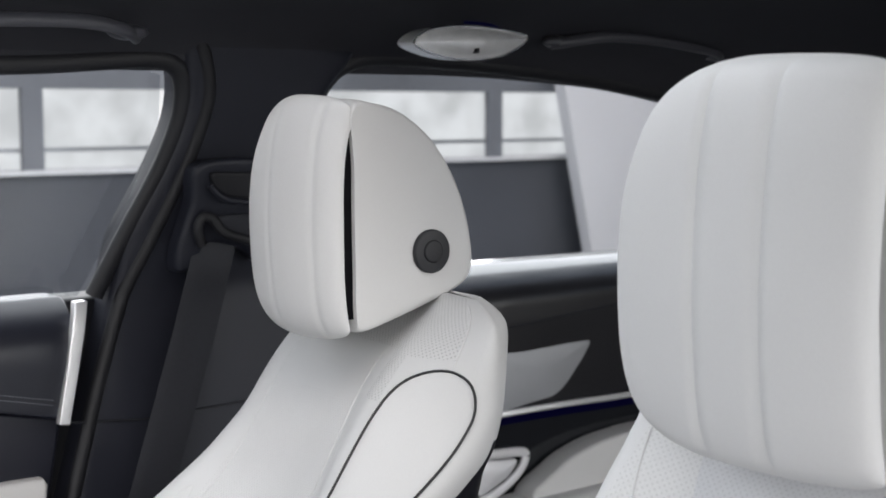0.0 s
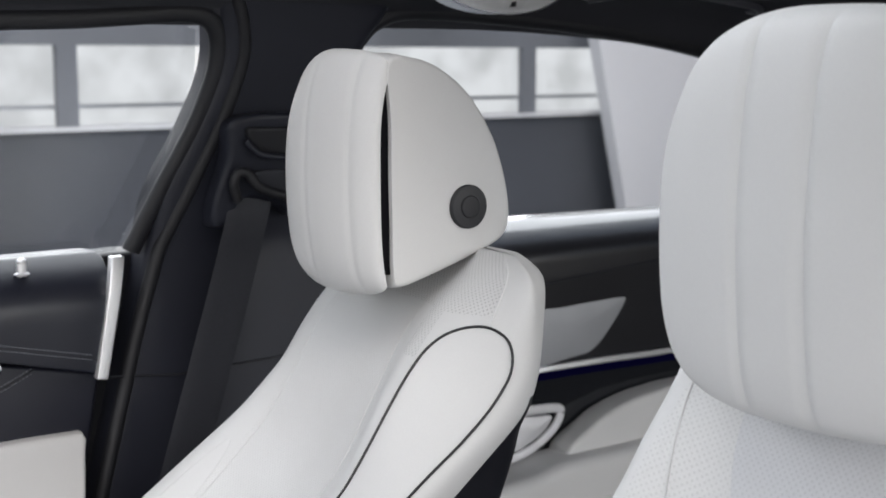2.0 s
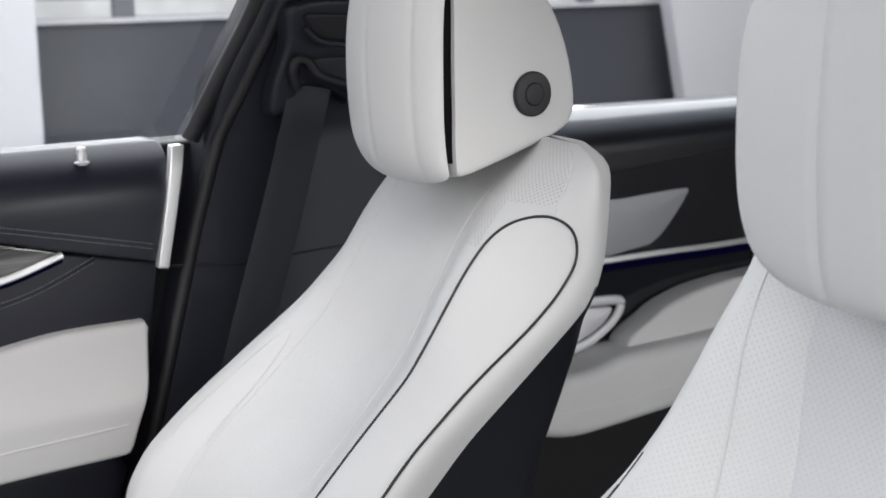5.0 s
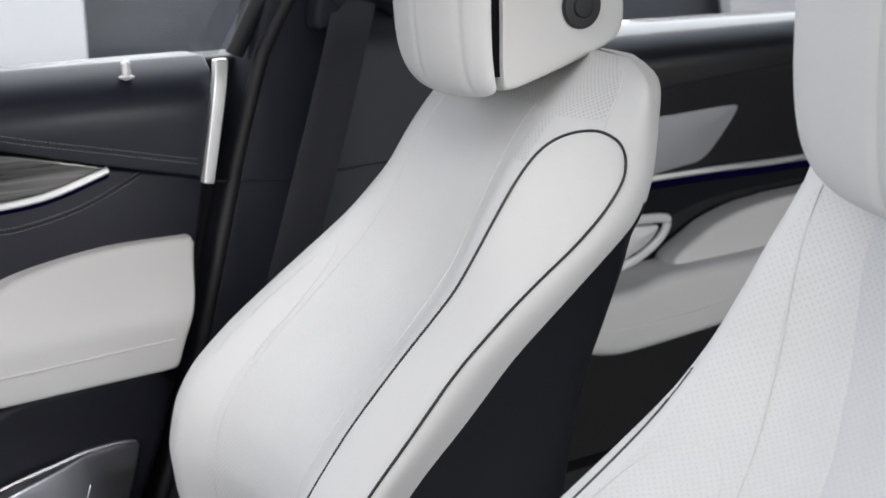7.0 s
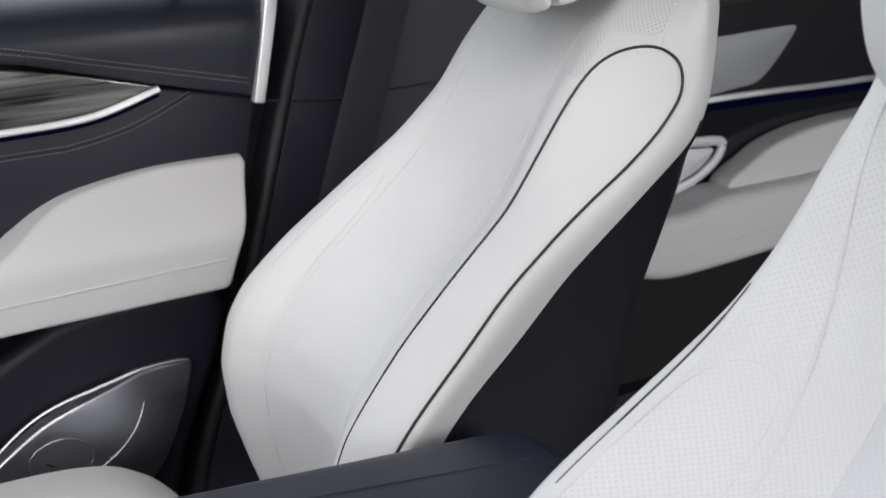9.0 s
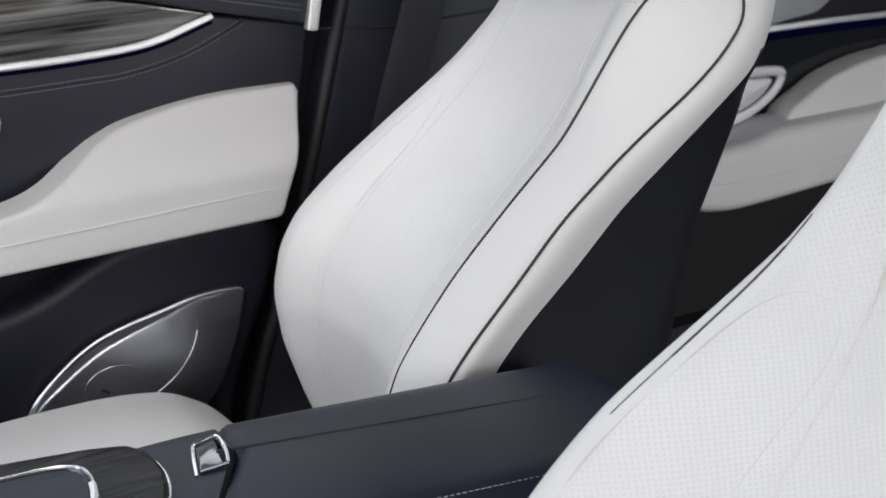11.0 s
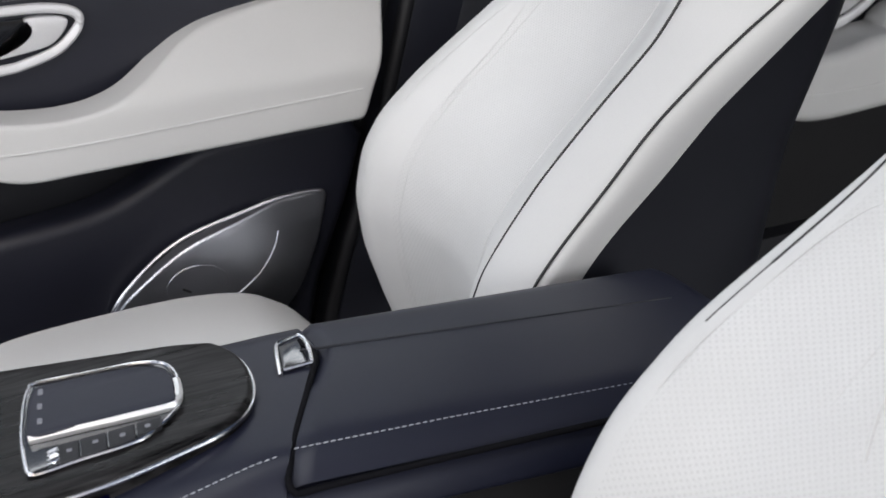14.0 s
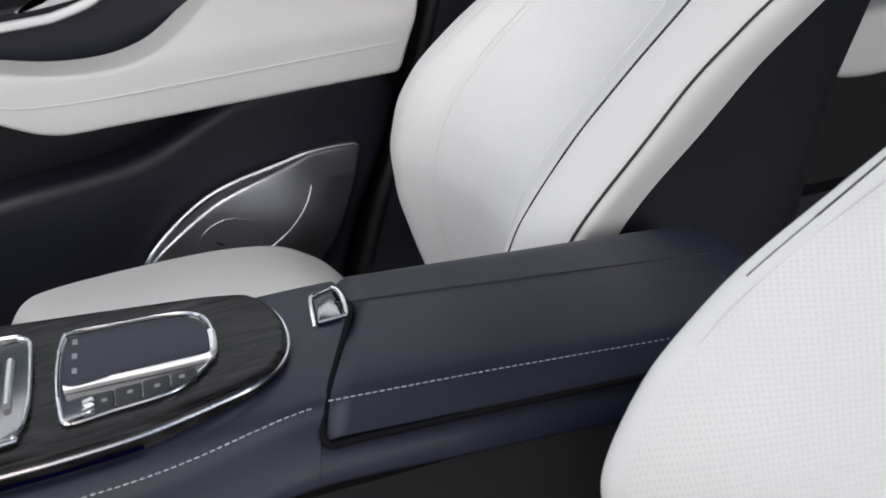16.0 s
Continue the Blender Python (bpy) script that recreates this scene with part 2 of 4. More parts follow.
def slab(outline, front, depth, r=0.004, axis="y", seg=4, dome=0.0, warp=None, step=0.012):
    """A panel with rounded rims. Outline in the panel's plane; front: where its face lies; dome: how far the face bulges;
    warp: how far back each place of the panel is bent."""
    bm = bmesh.new()
    rings = []
    for j in range(seg + 1):
        a = j / seg * math.pi / 2
        rings.append((inset(outline, r * (1 - math.sin(a))), r * (1 - math.cos(a))))
    rings.append((outline, depth))
    k = len(outline)
    loops = [[bm.verts.new(at(axis, p[0], p[1], w, front)) for p in ring] for ring, w in rings]
    for a, b in zip(loops, loops[1:]):
        for i in range(k):
            bm.faces.new((a[i - 1], a[i], b[i], b[i - 1]))
    bm.faces.new(list(reversed(loops[-1])))
    if dome:
        c = sum((Vector(p[:2]) for p in rings[0][0]), Vector((0, 0))) / k
        last = loops[0]
        for s in (0.85, 0.65, 0.42, 0.2):
            q = [c + (Vector(p[:2]) - c) * s for p in rings[0][0]]
            cur = [bm.verts.new(at(axis, p.x, p.y, -dome * (1 - s * s), front)) for p in q]
            for i in range(k):
                bm.faces.new((last[i], last[i - 1], cur[i - 1], cur[i]))
            last = cur
        mid = bm.verts.new(at(axis, c.x, c.y, -dome, front))
        for i in range(k):
            bm.faces.new((last[i], last[i - 1], mid))
    else:
        bm.faces.new(loops[0])
    if warp:
        us, vs = [p[0] for p in outline], [p[1] for p in outline]
        v = min(vs) + step
        while v < max(vs) - 0.002:
            no = (0, 0, 1) if axis == "y" else (0, 1, 0)
            bmesh.ops.bisect_plane(bm, geom=bm.verts[:] + bm.edges[:] + bm.faces[:], plane_co=(0, 0, v) if axis == "y" else (0, v, 0), plane_no=no)
            v += step
        u = min(us) + 0.05
        while u < max(us) - 0.002:
            bmesh.ops.bisect_plane(bm, geom=bm.verts[:] + bm.edges[:] + bm.faces[:], plane_co=(u, 0, 0), plane_no=(1, 0, 0))
            u += 0.05
        for p in bm.verts:
            if axis == "y":
                p.co.y += warp(p.co.x, p.co.z)
            else:
                p.co.z -= warp(p.co.x, p.co.y)
    return bm


def tube(path, r, closed=False, sides=8, flat=1.0, bm=None, side=None):
    """A round (or flattened) cord along a path. side: the direction in which it keeps its full width."""
    bm = bm or bmesh.new()
    p = [Vector(q) for q in path]
    k, rings = len(p), []
    ref = Vector(side) if side else Vector((0.31, 0.2, 0.93))
    for i in range(k):
        t = ((p[(i + 1) % k] - p[i - 1]) if closed else (p[min(i + 1, k - 1)] - p[max(i - 1, 0)])).normalized()
        a = (ref - t * ref.dot(t)).normalized()
        b = t.cross(a)
        rings.append([bm.verts.new(p[i] + (a * math.cos(h) + b * math.sin(h) * flat) * r) for h in (2 * math.pi * j / sides for j in range(sides))])
    for i in range(k if closed else k - 1):
        a, b = rings[i], rings[(i + 1) % k]
        for j in range(sides):
            bm.faces.new((a[j - 1], a[j], b[j], b[j - 1]))
    if not closed:
        bm.faces.new(rings[0])
        bm.faces.new(list(reversed(rings[-1])))
    return bm


def stitches(path, length=0.0045, gap=0.0025, r=0.0007):
    """A row of single thread stitches along a path."""
    p = [Vector(q) for q in path]
    bm, run, start, on = bmesh.new(), 0.0, p[0], True
    for a, b in zip(p, p[1:]):
        d, done = (b - a).length, 0.0
        while done < d - 1e-9:
            step = min((length if on else gap) - run, d - done)
            done += step
            run += step
            if run >= (length if on else gap) - 1e-9:
                here = a.lerp(b, done / d)
                if on and (here - start).length > 1e-4:
                    tube([start, start.lerp(here, 0.5) + Vector((0, -0.0003, 0.0003)), here], r, sides=5, bm=bm)
                start, run, on = here, 0.0, not on
    return bm


def ball(c, r, rows=10, cols=20, bm=None):
    """An ellipsoid with the radii r."""
    bm = bm or bmesh.new()
    grid = [[bm.verts.new((c[0] + r[0] * math.sin(a) * math.cos(h), c[1] + r[1] * math.sin(a) * math.sin(h), c[2] + r[2] * math.cos(a))) for h in (2 * math.pi * j / cols for j in range(cols))] for a in (math.pi * (i + 0.02) / (rows + 0.04) for i in range(rows + 1))]
    for a, b in zip(grid, grid[1:]):
        for j in range(cols):
            bm.faces.new((a[j - 1], a[j], b[j], b[j - 1]))
    bm.faces.new(grid[0])
    bm.faces.new(list(reversed(grid[-1])))
    return bm


# ---------------------------------------------------------------- hall round the car
def box(x0, x1, y0, y1, z0, z1, bm=None):
    bm = bm or bmesh.new()
    v = [bm.verts.new((x, y, z)) for x in (x0, x1) for y in (y0, y1) for z in (z0, z1)]
    for f in ((0, 1, 3, 2), (4, 6, 7, 5), (0, 4, 5, 1), (2, 3, 7, 6), (0, 2, 6, 4), (1, 5, 7, 3)):
        bm.faces.new([v[i] for i in f])
    return bm


HALL_Y = 8.0
floor = tagged(part("floor", box(-14, 22, -9, 16, -0.55, -0.35), M_concrete), "smooth grey concrete hall floor", "floor", kind="structure")
wall = tagged(part("wall_far", box(-8, 20, HALL_Y, HALL_Y + 0.25, -0.35, 0.70), M_darkwall), "dark grey painted hall wall below a row of windows", "wall", kind="structure")
lintel = tagged(part("wall_lintel", box(-8, 20, HALL_Y, HALL_Y + 0.25, 1.225, 1.75), M_concrete), "grey concrete band above the hall windows", "wall", kind="structure")
for i, x in enumerate((-0.66, 3.06, 6.70, 10.45)):
    tagged(part("hall_column", box(x, x + 0.130, HALL_Y + 0.002, HALL_Y + 0.056, 0.73, 1.225), M_concrete), "grey concrete column between bright hall windows", "column", kind="structure")
win = tagged(thing("window_1", "", "window"), "row of bright hall windows with a low rail", "window", kind="structure")
part("window_frame", box(-8, 20, HALL_Y + 0.06, HALL_Y + 0.12, 0.838, 0.864), M_alu, win)
part("window_sill", box(-8, 20, HALL_Y - 0.05, HALL_Y + 0.2, 0.704, 0.73), M_paint, win)
glow = emitter("overcast_daylight", (0.98, 0.99, 1.0), 1.1)
gn, gl = glow.node_tree.nodes, glow.node_tree.links
gt, gm, gc = gn.new("ShaderNodeTexNoise"), gn.new("ShaderNodeMapRange"), gn.new("ShaderNodeTexCoord")
gt.inputs["Scale"].default_value, gt.inputs["Detail"].default_value = 2.2, 5
gm.inputs["From Min"].default_value, gm.inputs["From Max"].default_value = 0.35, 0.62
gm.inputs["To Min"].default_value, gm.inputs["To Max"].default_value = 0.86, 1.18
gl.new(gc.outputs["Object"], gt.inputs["Vector"])
gl.new(gt.outputs["Fac"], gm.inputs["Value"])
gl.new(gm.outputs["Result"], gn["Emission"].inputs["Strength"])
tagged(part("backdrop", box(-14, 30, HALL_Y + 3.0, HALL_Y + 3.1, -2.0, 6.0), glow), "bright overcast daylight outside the hall", "sky", kind="structure")
post = tagged(part("leaning_panel", slab([(7.03, 1.6), (8.3, 1.6), (8.75, -0.35), (7.5, -0.35)], 7.6, 0.12, 0.01), M_paint), "white leaning wall panel standing in the hall", "panel")
tagged(part("white_post", slab([(0.9, 2.4), (2.39, 2.4), (2.39, -0.35), (0.9, -0.35)], 7.4, 0.2, 0.01), M_paint), "broad white pillar standing on the hall floor", "pillar")

# ---------------------------------------------------------------- car shell
headliner_rows = [(1.625, 1.165), (1.60, 1.19), (1.545, 1.222), (1.44, 1.252), (1.25, 1.285), (0.95, 1.305), (0.60, 1.305), (0.30, 1.285), (0.14, 1.25)]
prof = curve([(y, z, 0) for y, z in headliner_rows], 5)
bm = bmesh.new()
xs = [-0.25 + 0.1 * i for i in range(28)]


def roof_drop(x):
    return 0.10 * max(0.0, x - 1.25) ** 1.6 + 0.09 * max(0.0, 0.35 - x) ** 1.6


inner = [[bm.verts.new((x, p.x, p.y - roof_drop(x))) for p in prof] for x in xs]
outer = [[bm.verts.new((x, p.x, p.y + 0.04 - roof_drop(x))) for p in prof] for x in xs]
for g in (inner, outer):
    for a, b in zip(g, g[1:]):
        for i in range(len(prof) - 1):
            # Leaves an unseen opening in the roof, added to let overhead light in.
            if -0.3 < a[0].co.x < 0.70 and 0.42 < a[i].co.y < 1.34 and 0.42 < a[i + 1].co.y < 1.34:
                continue
            bm.faces.new((a[i], a[i + 1], b[i + 1], b[i]))
for i in (0, len(prof) - 1):
    for a in range(len(xs) - 1):
        bm.faces.new((inner[a][i], inner[a + 1][i], outer[a + 1][i], outer[a][i]))
for a in (0, len(xs) - 1):
    for i in range(len(prof) - 1):
        bm.faces.new((inner[a][i], inner[a][i + 1], outer[a][i + 1], outer[a][i]))
tagged(part("ceiling", bm, M_cloth), "dark fabric headliner of the car roof", "headliner", kind="structure")


# Unseen pane over the added light opening; it casts no shadow itself.
tagged(part("roof_glass", slab([(-0.26, 0.40), (0.82, 0.40), (0.82, 1.36), (-0.26, 1.36)], 1.350, 0.004, 0.001, "z"), M_glass), "unseen clear pane over an opening added to let light in", "sunroof", kind="structure").visible_shadow = False


def lean(x, z):
    """The upper body leans inwards above the sill."""
    return -0.30 * max(0.0, z - 0.87)


# roof rail over the windows, with its curved lower edge
rail = [(-0.35, 1.12), (0.1, 1.143), (0.55, 1.155), (0.72, 1.164), (0.80, 1.172), (0.95, 1.178), (1.12, 1.18), (1.33, 1.178), (1.55, 1.162), (1.72, 1.140), (2.0, 1.085), (2.45, 0.98), (2.45, 1.30), (-0.35, 1.30)]
tagged(part("trim_roof_rail", slab(rail, 1.70, 0.05, 0.006, warp=lean), M_cloth), "dark fabric roof rail above the side windows", "trim", kind="structure")
pillar_outline = curve([(0.80, 1.29, 0), (0.826, 1.20, 0), (0.838, 1.12, 0), (0.815, 1.04, 0), (0.775, 0.95, 0), (0.762, 0.87, 0), (0.735, 0.76, 0), (0.71, 0.66, 0), (0.675, 0.53, 0), (0.64, 0.40, 0), (0.59, 0.26, 0), (0.55, 0.12, 0)], 5) + [Vector(q) for q in ((0.53, 0.0, 0), (1.06, 0.0, 0), (1.06, 0.8, 0), (1.035, 1.0, 0))] + curve([(1.04, 1.08, 0), (1.058, 1.135, 0), (1.085, 1.175, 0), (1.12, 1.24, 0), (1.13, 1.29, 0)], 4)
pillar = tagged(thing("pillar", "", "pillar"), "dark leather-trimmed centre pillar between the car doors", "pillar", kind="structure")
part("pillar_trim", slab([p[:2] for p in pillar_outline], 1.69, 0.07, 0.018, warp=lean), M_pillar, pillar)
seal = curve([(0.80, 1.292, 0), (0.832, 1.235, 0), (0.862, 1.17, 0), (0.868, 1.12, 0), (0.848, 1.04, 0), (0.812, 0.95, 0), (0.778, 0.87, 0), (0.742, 0.76, 0), (0.715, 0.66, 0), (0.680, 0.53, 0), (0.643, 0.40, 0), (0.592, 0.26, 0), (0.552, 0.12, 0), (0.535, 0.01, 0)], 8)
part("door_seal", tube([(p.x, 1.694 + lean(0, p.y), p.y) for p in seal], 0.010, sides=12), M_rubber, pillar, "black rubber door seal")
part("seam", tube([(0.70, 1.6885, 0.705), (0.80, 1.6885, 0.695), (0.98, 1.6885, 0.70)], 0.0016), M_dseam, pillar)
tagged(part("trim_sill", box(-0.6, 2.4, 1.70, 1.80, -0.05, 0.125), M_shell), "black plastic door sill trim", "trim", kind="structure")
tagged(part("car_floor", box(-0.6, 2.4, 0.10, 1.74, -0.35, 0.0), M_carpet), "black carpeted car floor", "carpet", kind="structure")

tagged(part("wall_rear", box(2.4, 2.46, 0.05, 1.80, -0.08, 1.10), M_carpet), "dark carpeted rear wall of the cabin", "wall", kind="structure")

# ---------------------------------------------------------------- front passenger door
door = thing("front_door", "front passenger door trimmed in dark leather and white", "car door")
base_rim = [(-0.55, 0.86), (0.800, 0.862), (0.782, 0.76), (0.758, 0.66), (0.722, 0.53), (0.687, 0.40), (0.637, 0.26), (0.60, 0.10), (-0.55, 0.10)]
part("door_body", slab(base_rim, 1.742, 0.06, 0.01), M_shell, door)
up = rounded([(-0.55, 0.868), (0.706, 0.868), (0.681, 0.714), (0.53, 0.752), (0.39, 0.790), (0.1, 0.835), (-0.55, 0.85)], 0.006)


def roll(x, z):
    """The panel rolls back towards the glass near the sill."""
    return 0.060 * (max(0.0, z - 0.790) / 0.078) ** 3 + 0.08 * max(0.0, 0.79 - z)


part("upper_panel", slab(up, 1.666, 0.05, 0.003, warp=roll, step=0.005), M_sill, door, "dark leather upper door panel")
for off in (0.0, 0.0065):
    line = curve([(-0.2, 1.6655, 0.845 - off), (0.1, 1.6655, 0.838 - off), (0.30, 1.6655, 0.822 - off), (0.394, 1.6655, 0.806 - off), (0.46, 1.6655, 0.790 - off), (0.53, 1.6655, 0.774 - off), (0.672, 1.6655, 0.741 - off)], 8)
    line = [Vector((p.x, p.y + roll(p.x, p.z), p.z)) for p in line]
    part("stitching", stitches(line, 0.0034, 0.0018, 0.00045), M_thread2, door, "pale double stitching")
part("stitch_groove", tube(curve([(p.x, p.y + 0.0016, p.z + 0.00325) for p in line[::8]] + [tuple(line[-1])], 6), 0.0016), M_dseam, door)
part("chrome_strip", slab(rounded([(0.699, 0.868), (0.717, 0.868), (0.686, 0.708), (0.671, 0.710)], 0.003), 1.660, 0.012, 0.002, warp=lambda x, z: 0.12 * roll(x, z)), M_strip, door, "polished chrome edge strip")
mid = [(-0.55, 0.75), (0.39, 0.770), (0.53, 0.745), (0.688, 0.712), (0.66, 0.56), (-0.55, 0.45)]
part("middle_panel", slab(rounded(mid, 0.01), 1.694, 0.04, 0.006), M_dark, door, "dark leather middle door panel")
low_edge = [(-0.5, 0.73), (-0.1, 0.718), (0.1, 0.713), (0.275, 0.711), (0.36, 0.711), (0.44, 0.714), (0.49, 0.722), (0.553, 0.742)]
insert = [Vector((p.x, p.y)) for p in curve([(x, z, 0) for x, z in low_edge], 6)] + [Vector(q) for q in ((0.50, 0.756), (0.40, 0.778), (0.1, 0.825), (-0.5, 0.84))]
part("wood_insert", slab(insert, 1.688, 0.02, 0.002), M_lacquer, door, "glossy dark wood trim insert, reflections painted as pale streaks")
edge = curve([(x, 1.684, z - 0.002) for x, z in low_edge], 6)
part("chrome_edge", tube(edge, 0.0048, flat=0.7), M_strip, door, "thin chrome trim edge")
part("ambient_light", tube([p + Vector((0, 0.003, -0.0075)) for p in edge], 0.0034), M_blue, door, "dim blue ambient light line")
sl = curve([(-0.2, 1.6925, 0.69), (0.1, 1.6925, 0.683), (0.269, 1.6925, 0.679), (0.402, 1.6925, 0.680), (0.446, 1.6925, 0.682), (0.518, 1.6925, 0.697), (0.60, 1.6925, 0.731)], 8)
for off in (0.0, 0.0065):
    part("stitching", stitches([p - Vector((0, 0, off)) for p in sl], 0.0034, 0.0018, 0.00045), M_thread2, door, "pale double stitching")
part("stitch_groove", tube([p - Vector((0, -0.0012, 0.00325)) for p in sl], 0.0014), M_dseam, door)
# white armrest: an upright field that flows out into a padded ledge
arm = curve([(-0.15, 0.61, 0), (0.05, 0.577, 0), (0.12, 0.562, 0), (0.188, 0.549, 0), (0.25, 0.547, 0), (0.30, 0.558, 0), (0.345, 0.581, 0), (0.39, 0.608, 0), (0.44, 0.625, 0), (0.54, 0.639, 0), (0.655, 0.639, 0)], 6)
arm += curve([(0.659, 0.630, 0), (0.638, 0.575, 0), (0.617, 0.52, 0), (0.612, 0.506, 0), (0.607, 0.492, 0), (0.600, 0.485, 0), (0.585, 0.4838, 0), (0.555, 0.4832, 0), (0.51, 0.4825, 0), (0.40, 0.480, 0), (0.25, 0.477, 0), (0.175, 0.478, 0), (0.115, 0.502, 0), (0.06, 0.535, 0), (-0.15, 0.55, 0)], 5)


def flow(x, z):
    """How far the armrest comes out of the door at each height."""
    t = max(0.0, min(1.0, (0.645 - z) / 0.10))
    return -0.062 * t * t * (3 - 2 * t)


part("armrest", slab([p[:2] for p in arm], 1.676, 0.06, 0.006, seg=6, warp=flow, step=0.008), M_white, door, "white leather door armrest")
part("armrest_seam", tube(curve([(0.02, 1.6135, 0.556), (0.11, 1.6135, 0.526), (0.16, 1.6135, 0.517), (0.25, 1.6135, 0.515), (0.40, 1.6135, 0.519), (0.602, 1.614, 0.525)], 8), 0.0011), M_seam, door)
# lower panel, pocket and loudspeaker
lowp = curve([(-0.5, 0.36, 0), (0.0, 0.380, 0), (0.146, 0.394, 0), (0.252, 0.405, 0), (0.311, 0.424, 0), (0.366, 0.452, 0), (0.43, 0.472, 0), (0.60, 0.478, 0)], 6) + [Vector(q) for q in ((0.622, 0.44, 0), (0.597, 0.36, 0), (0.55, 0.25, 0), (0.51, 0.10, 0), (-0.5, 0.10, 0))]
part("lower_panel", slab([p[:2] for p in lowp], 1.668, 0.05, 0.02, seg=5), M_dark, door, "dark lower door panel with pocket")
spk = curve([(0.553, 0.380, 0), (0.50, 0.382, 0), (0.453, 0.374, 0), (0.361, 0.351, 0), (0.30, 0.311, 0), (0.262, 0.268, 0), (0.25, 0.215, 0), (0.30, 0.17, 0), (0.40, 0.18, 0), (0.492, 0.228, 0), (0.538, 0.305, 0), (0.557, 0.362, 0)], 6, True)


def bulge(x, z):
    """The grille swells towards the cabin round the loudspeaker's cone."""
    r = ((x - 0.385) / 0.175) ** 2 + ((z - 0.300) / 0.130) ** 2
    return -0.034 * max(0.0, 1 - r) ** 1.3


part("speaker_grille", slab([p[:2] for p in spk], 1.657, 0.02, 0.004, warp=bulge, step=0.006), M_spk, door, "brushed aluminium loudspeaker grille", 70)
rib = curve([(0.385, 0.258, 0), (0.415, 0.272, 0), (0.443, 0.289, 0), (0.464, 0.308, 0), (0.477, 0.326, 0), (0.484, 0.343, 0)], 6)
part("grille_rib", tube([(p.x, 1.6572 + bulge(p.x, p.y), p.y) for p in rib], 0.0009, sides=10), M_spk, door, "raised curved rib")
ring = [(0.368 + 0.040 * math.cos(a), 0.296 + 0.030 * math.sin(a)) for a in (2 * math.pi * k / 40 for k in range(40))]
part("cone_ring", tube([(x, 1.6575 + bulge(x, z), z) for x, z in ring], 0.0007, True), M_spk, door, "faint round ring of the loudspeaker")
part("cone_mark", tube([(x, 1.6570 + bulge(x, z), z) for x, z in ((0.348, 0.298), (0.358, 0.292))], 0.0014), M_shell, door, "tiny dark mark on the grille")
part("speaker_rim", tube([(p.x, 1.658, p.y) for p in spk[:40]], 0.0030), M_spk, door, "bright silver grille rim")
# door pull
loop = curve([(0.05, 0.665, 0), (0.188, 0.664, 0), (0.24, 0.662, 0), (0.272, 0.653, 0), (0.276, 0.637, 0), (0.25, 0.612, 0), (0.209, 0.599, 0), (0.177, 0.595, 0), (0.05, 0.59, 0)], 6)
part("handle_bezel", tube([(p.x, 1.686, p.y) for p in loop], 0.0062, flat=0.8), M_satin, door, "chrome handle surround")
pull = curve([(0.06, 0.655, 0), (0.20, 0.652, 0), (0.25, 0.652, 0), (0.265, 0.643, 0), (0.245, 0.619, 0), (0.209, 0.611, 0), (0.06, 0.605, 0)], 5, True)
part("handle_recess", slab([p[:2] for p in pull], 1.691, 0.01, 0.002), M_gloss, door, "black handle recess")
lever = curve([(0.216, 0.652, 0), (0.252, 0.651, 0), (0.264, 0.642, 0), (0.245, 0.620, 0), (0.212, 0.612, 0), (0.16, 0.608, 0), (0.20, 0.622, 0), (0.219, 0.637, 0)], 5, True)
part("door_lever", slab([p[:2] for p in lever], 1.683, 0.012, 0.003), M_satin, door, "satin chrome door lever")
pin = tube([(0.588, 1.69, 0.850), (0.588, 1.69, 0.869)], 0.0060)
part("lock_pin", ball((0.588, 1.69, 0.869), (0.0064, 0.0064, 0.005), bm=pin), M_strip, door, "small chrome lock pin")
part("lock_collar", ball((0.588, 1.69, 0.853), (0.010, 0.009, 0.003)), M_satin, door)
part("pane", slab([(-0.4, 0.865), (0.735, 0.865), (0.79, 0.98), (0.825, 1.10), (0.82, 1.16), (0.76, 1.18), (-0.4, 1.16)], 1.740, 0.004, 0.001, warp=lean), M_glass, door, "dusty clear door glass").visible_shadow = False

fr = curve([(-0.4, 1.148, 0), (0.0, 1.158, 0), (0.40, 1.166, 0), (0.616, 1.171, 0), (0.70, 1.176, 0), (0.77, 1.181, 0), (0.81, 1.178, 0), (0.832, 1.160, 0), (0.839, 1.13, 0), (0.835, 1.09, 0), (0.815, 1.03, 0), (0.778, 0.95, 0), (0.742, 0.868, 0)], 8)
part("window_frame", tube([(p.x, 1.706 + lean(0, p.y), p.y) for p in fr], 0.0140, sides=14, flat=0.8, side=(0.7, 0, 0.7)), M_shell, door, "black window frame")

# ---------------------------------------------------------------- rear passenger door
rear = thing("rear_door", "rear passenger door trimmed in dark leather and white", "car door")
part("door_body", slab([(1.05, 0.855), (2.4, 0.84), (2.4, 0.10), (1.05, 0.10)], 1.795, 0.03, 0.01), M_shell, rear)
upr = rounded([(1.06, 0.858), (2.4, 0.842), (2.4, 0.60), (1.06, 0.60)], 0.006)


def roll_rear(x, z):
    return 0.080 * (max(0.0, z - 0.785) / 0.073) ** 2.2 + 0.10 * max(0.0, 0.76 - z)


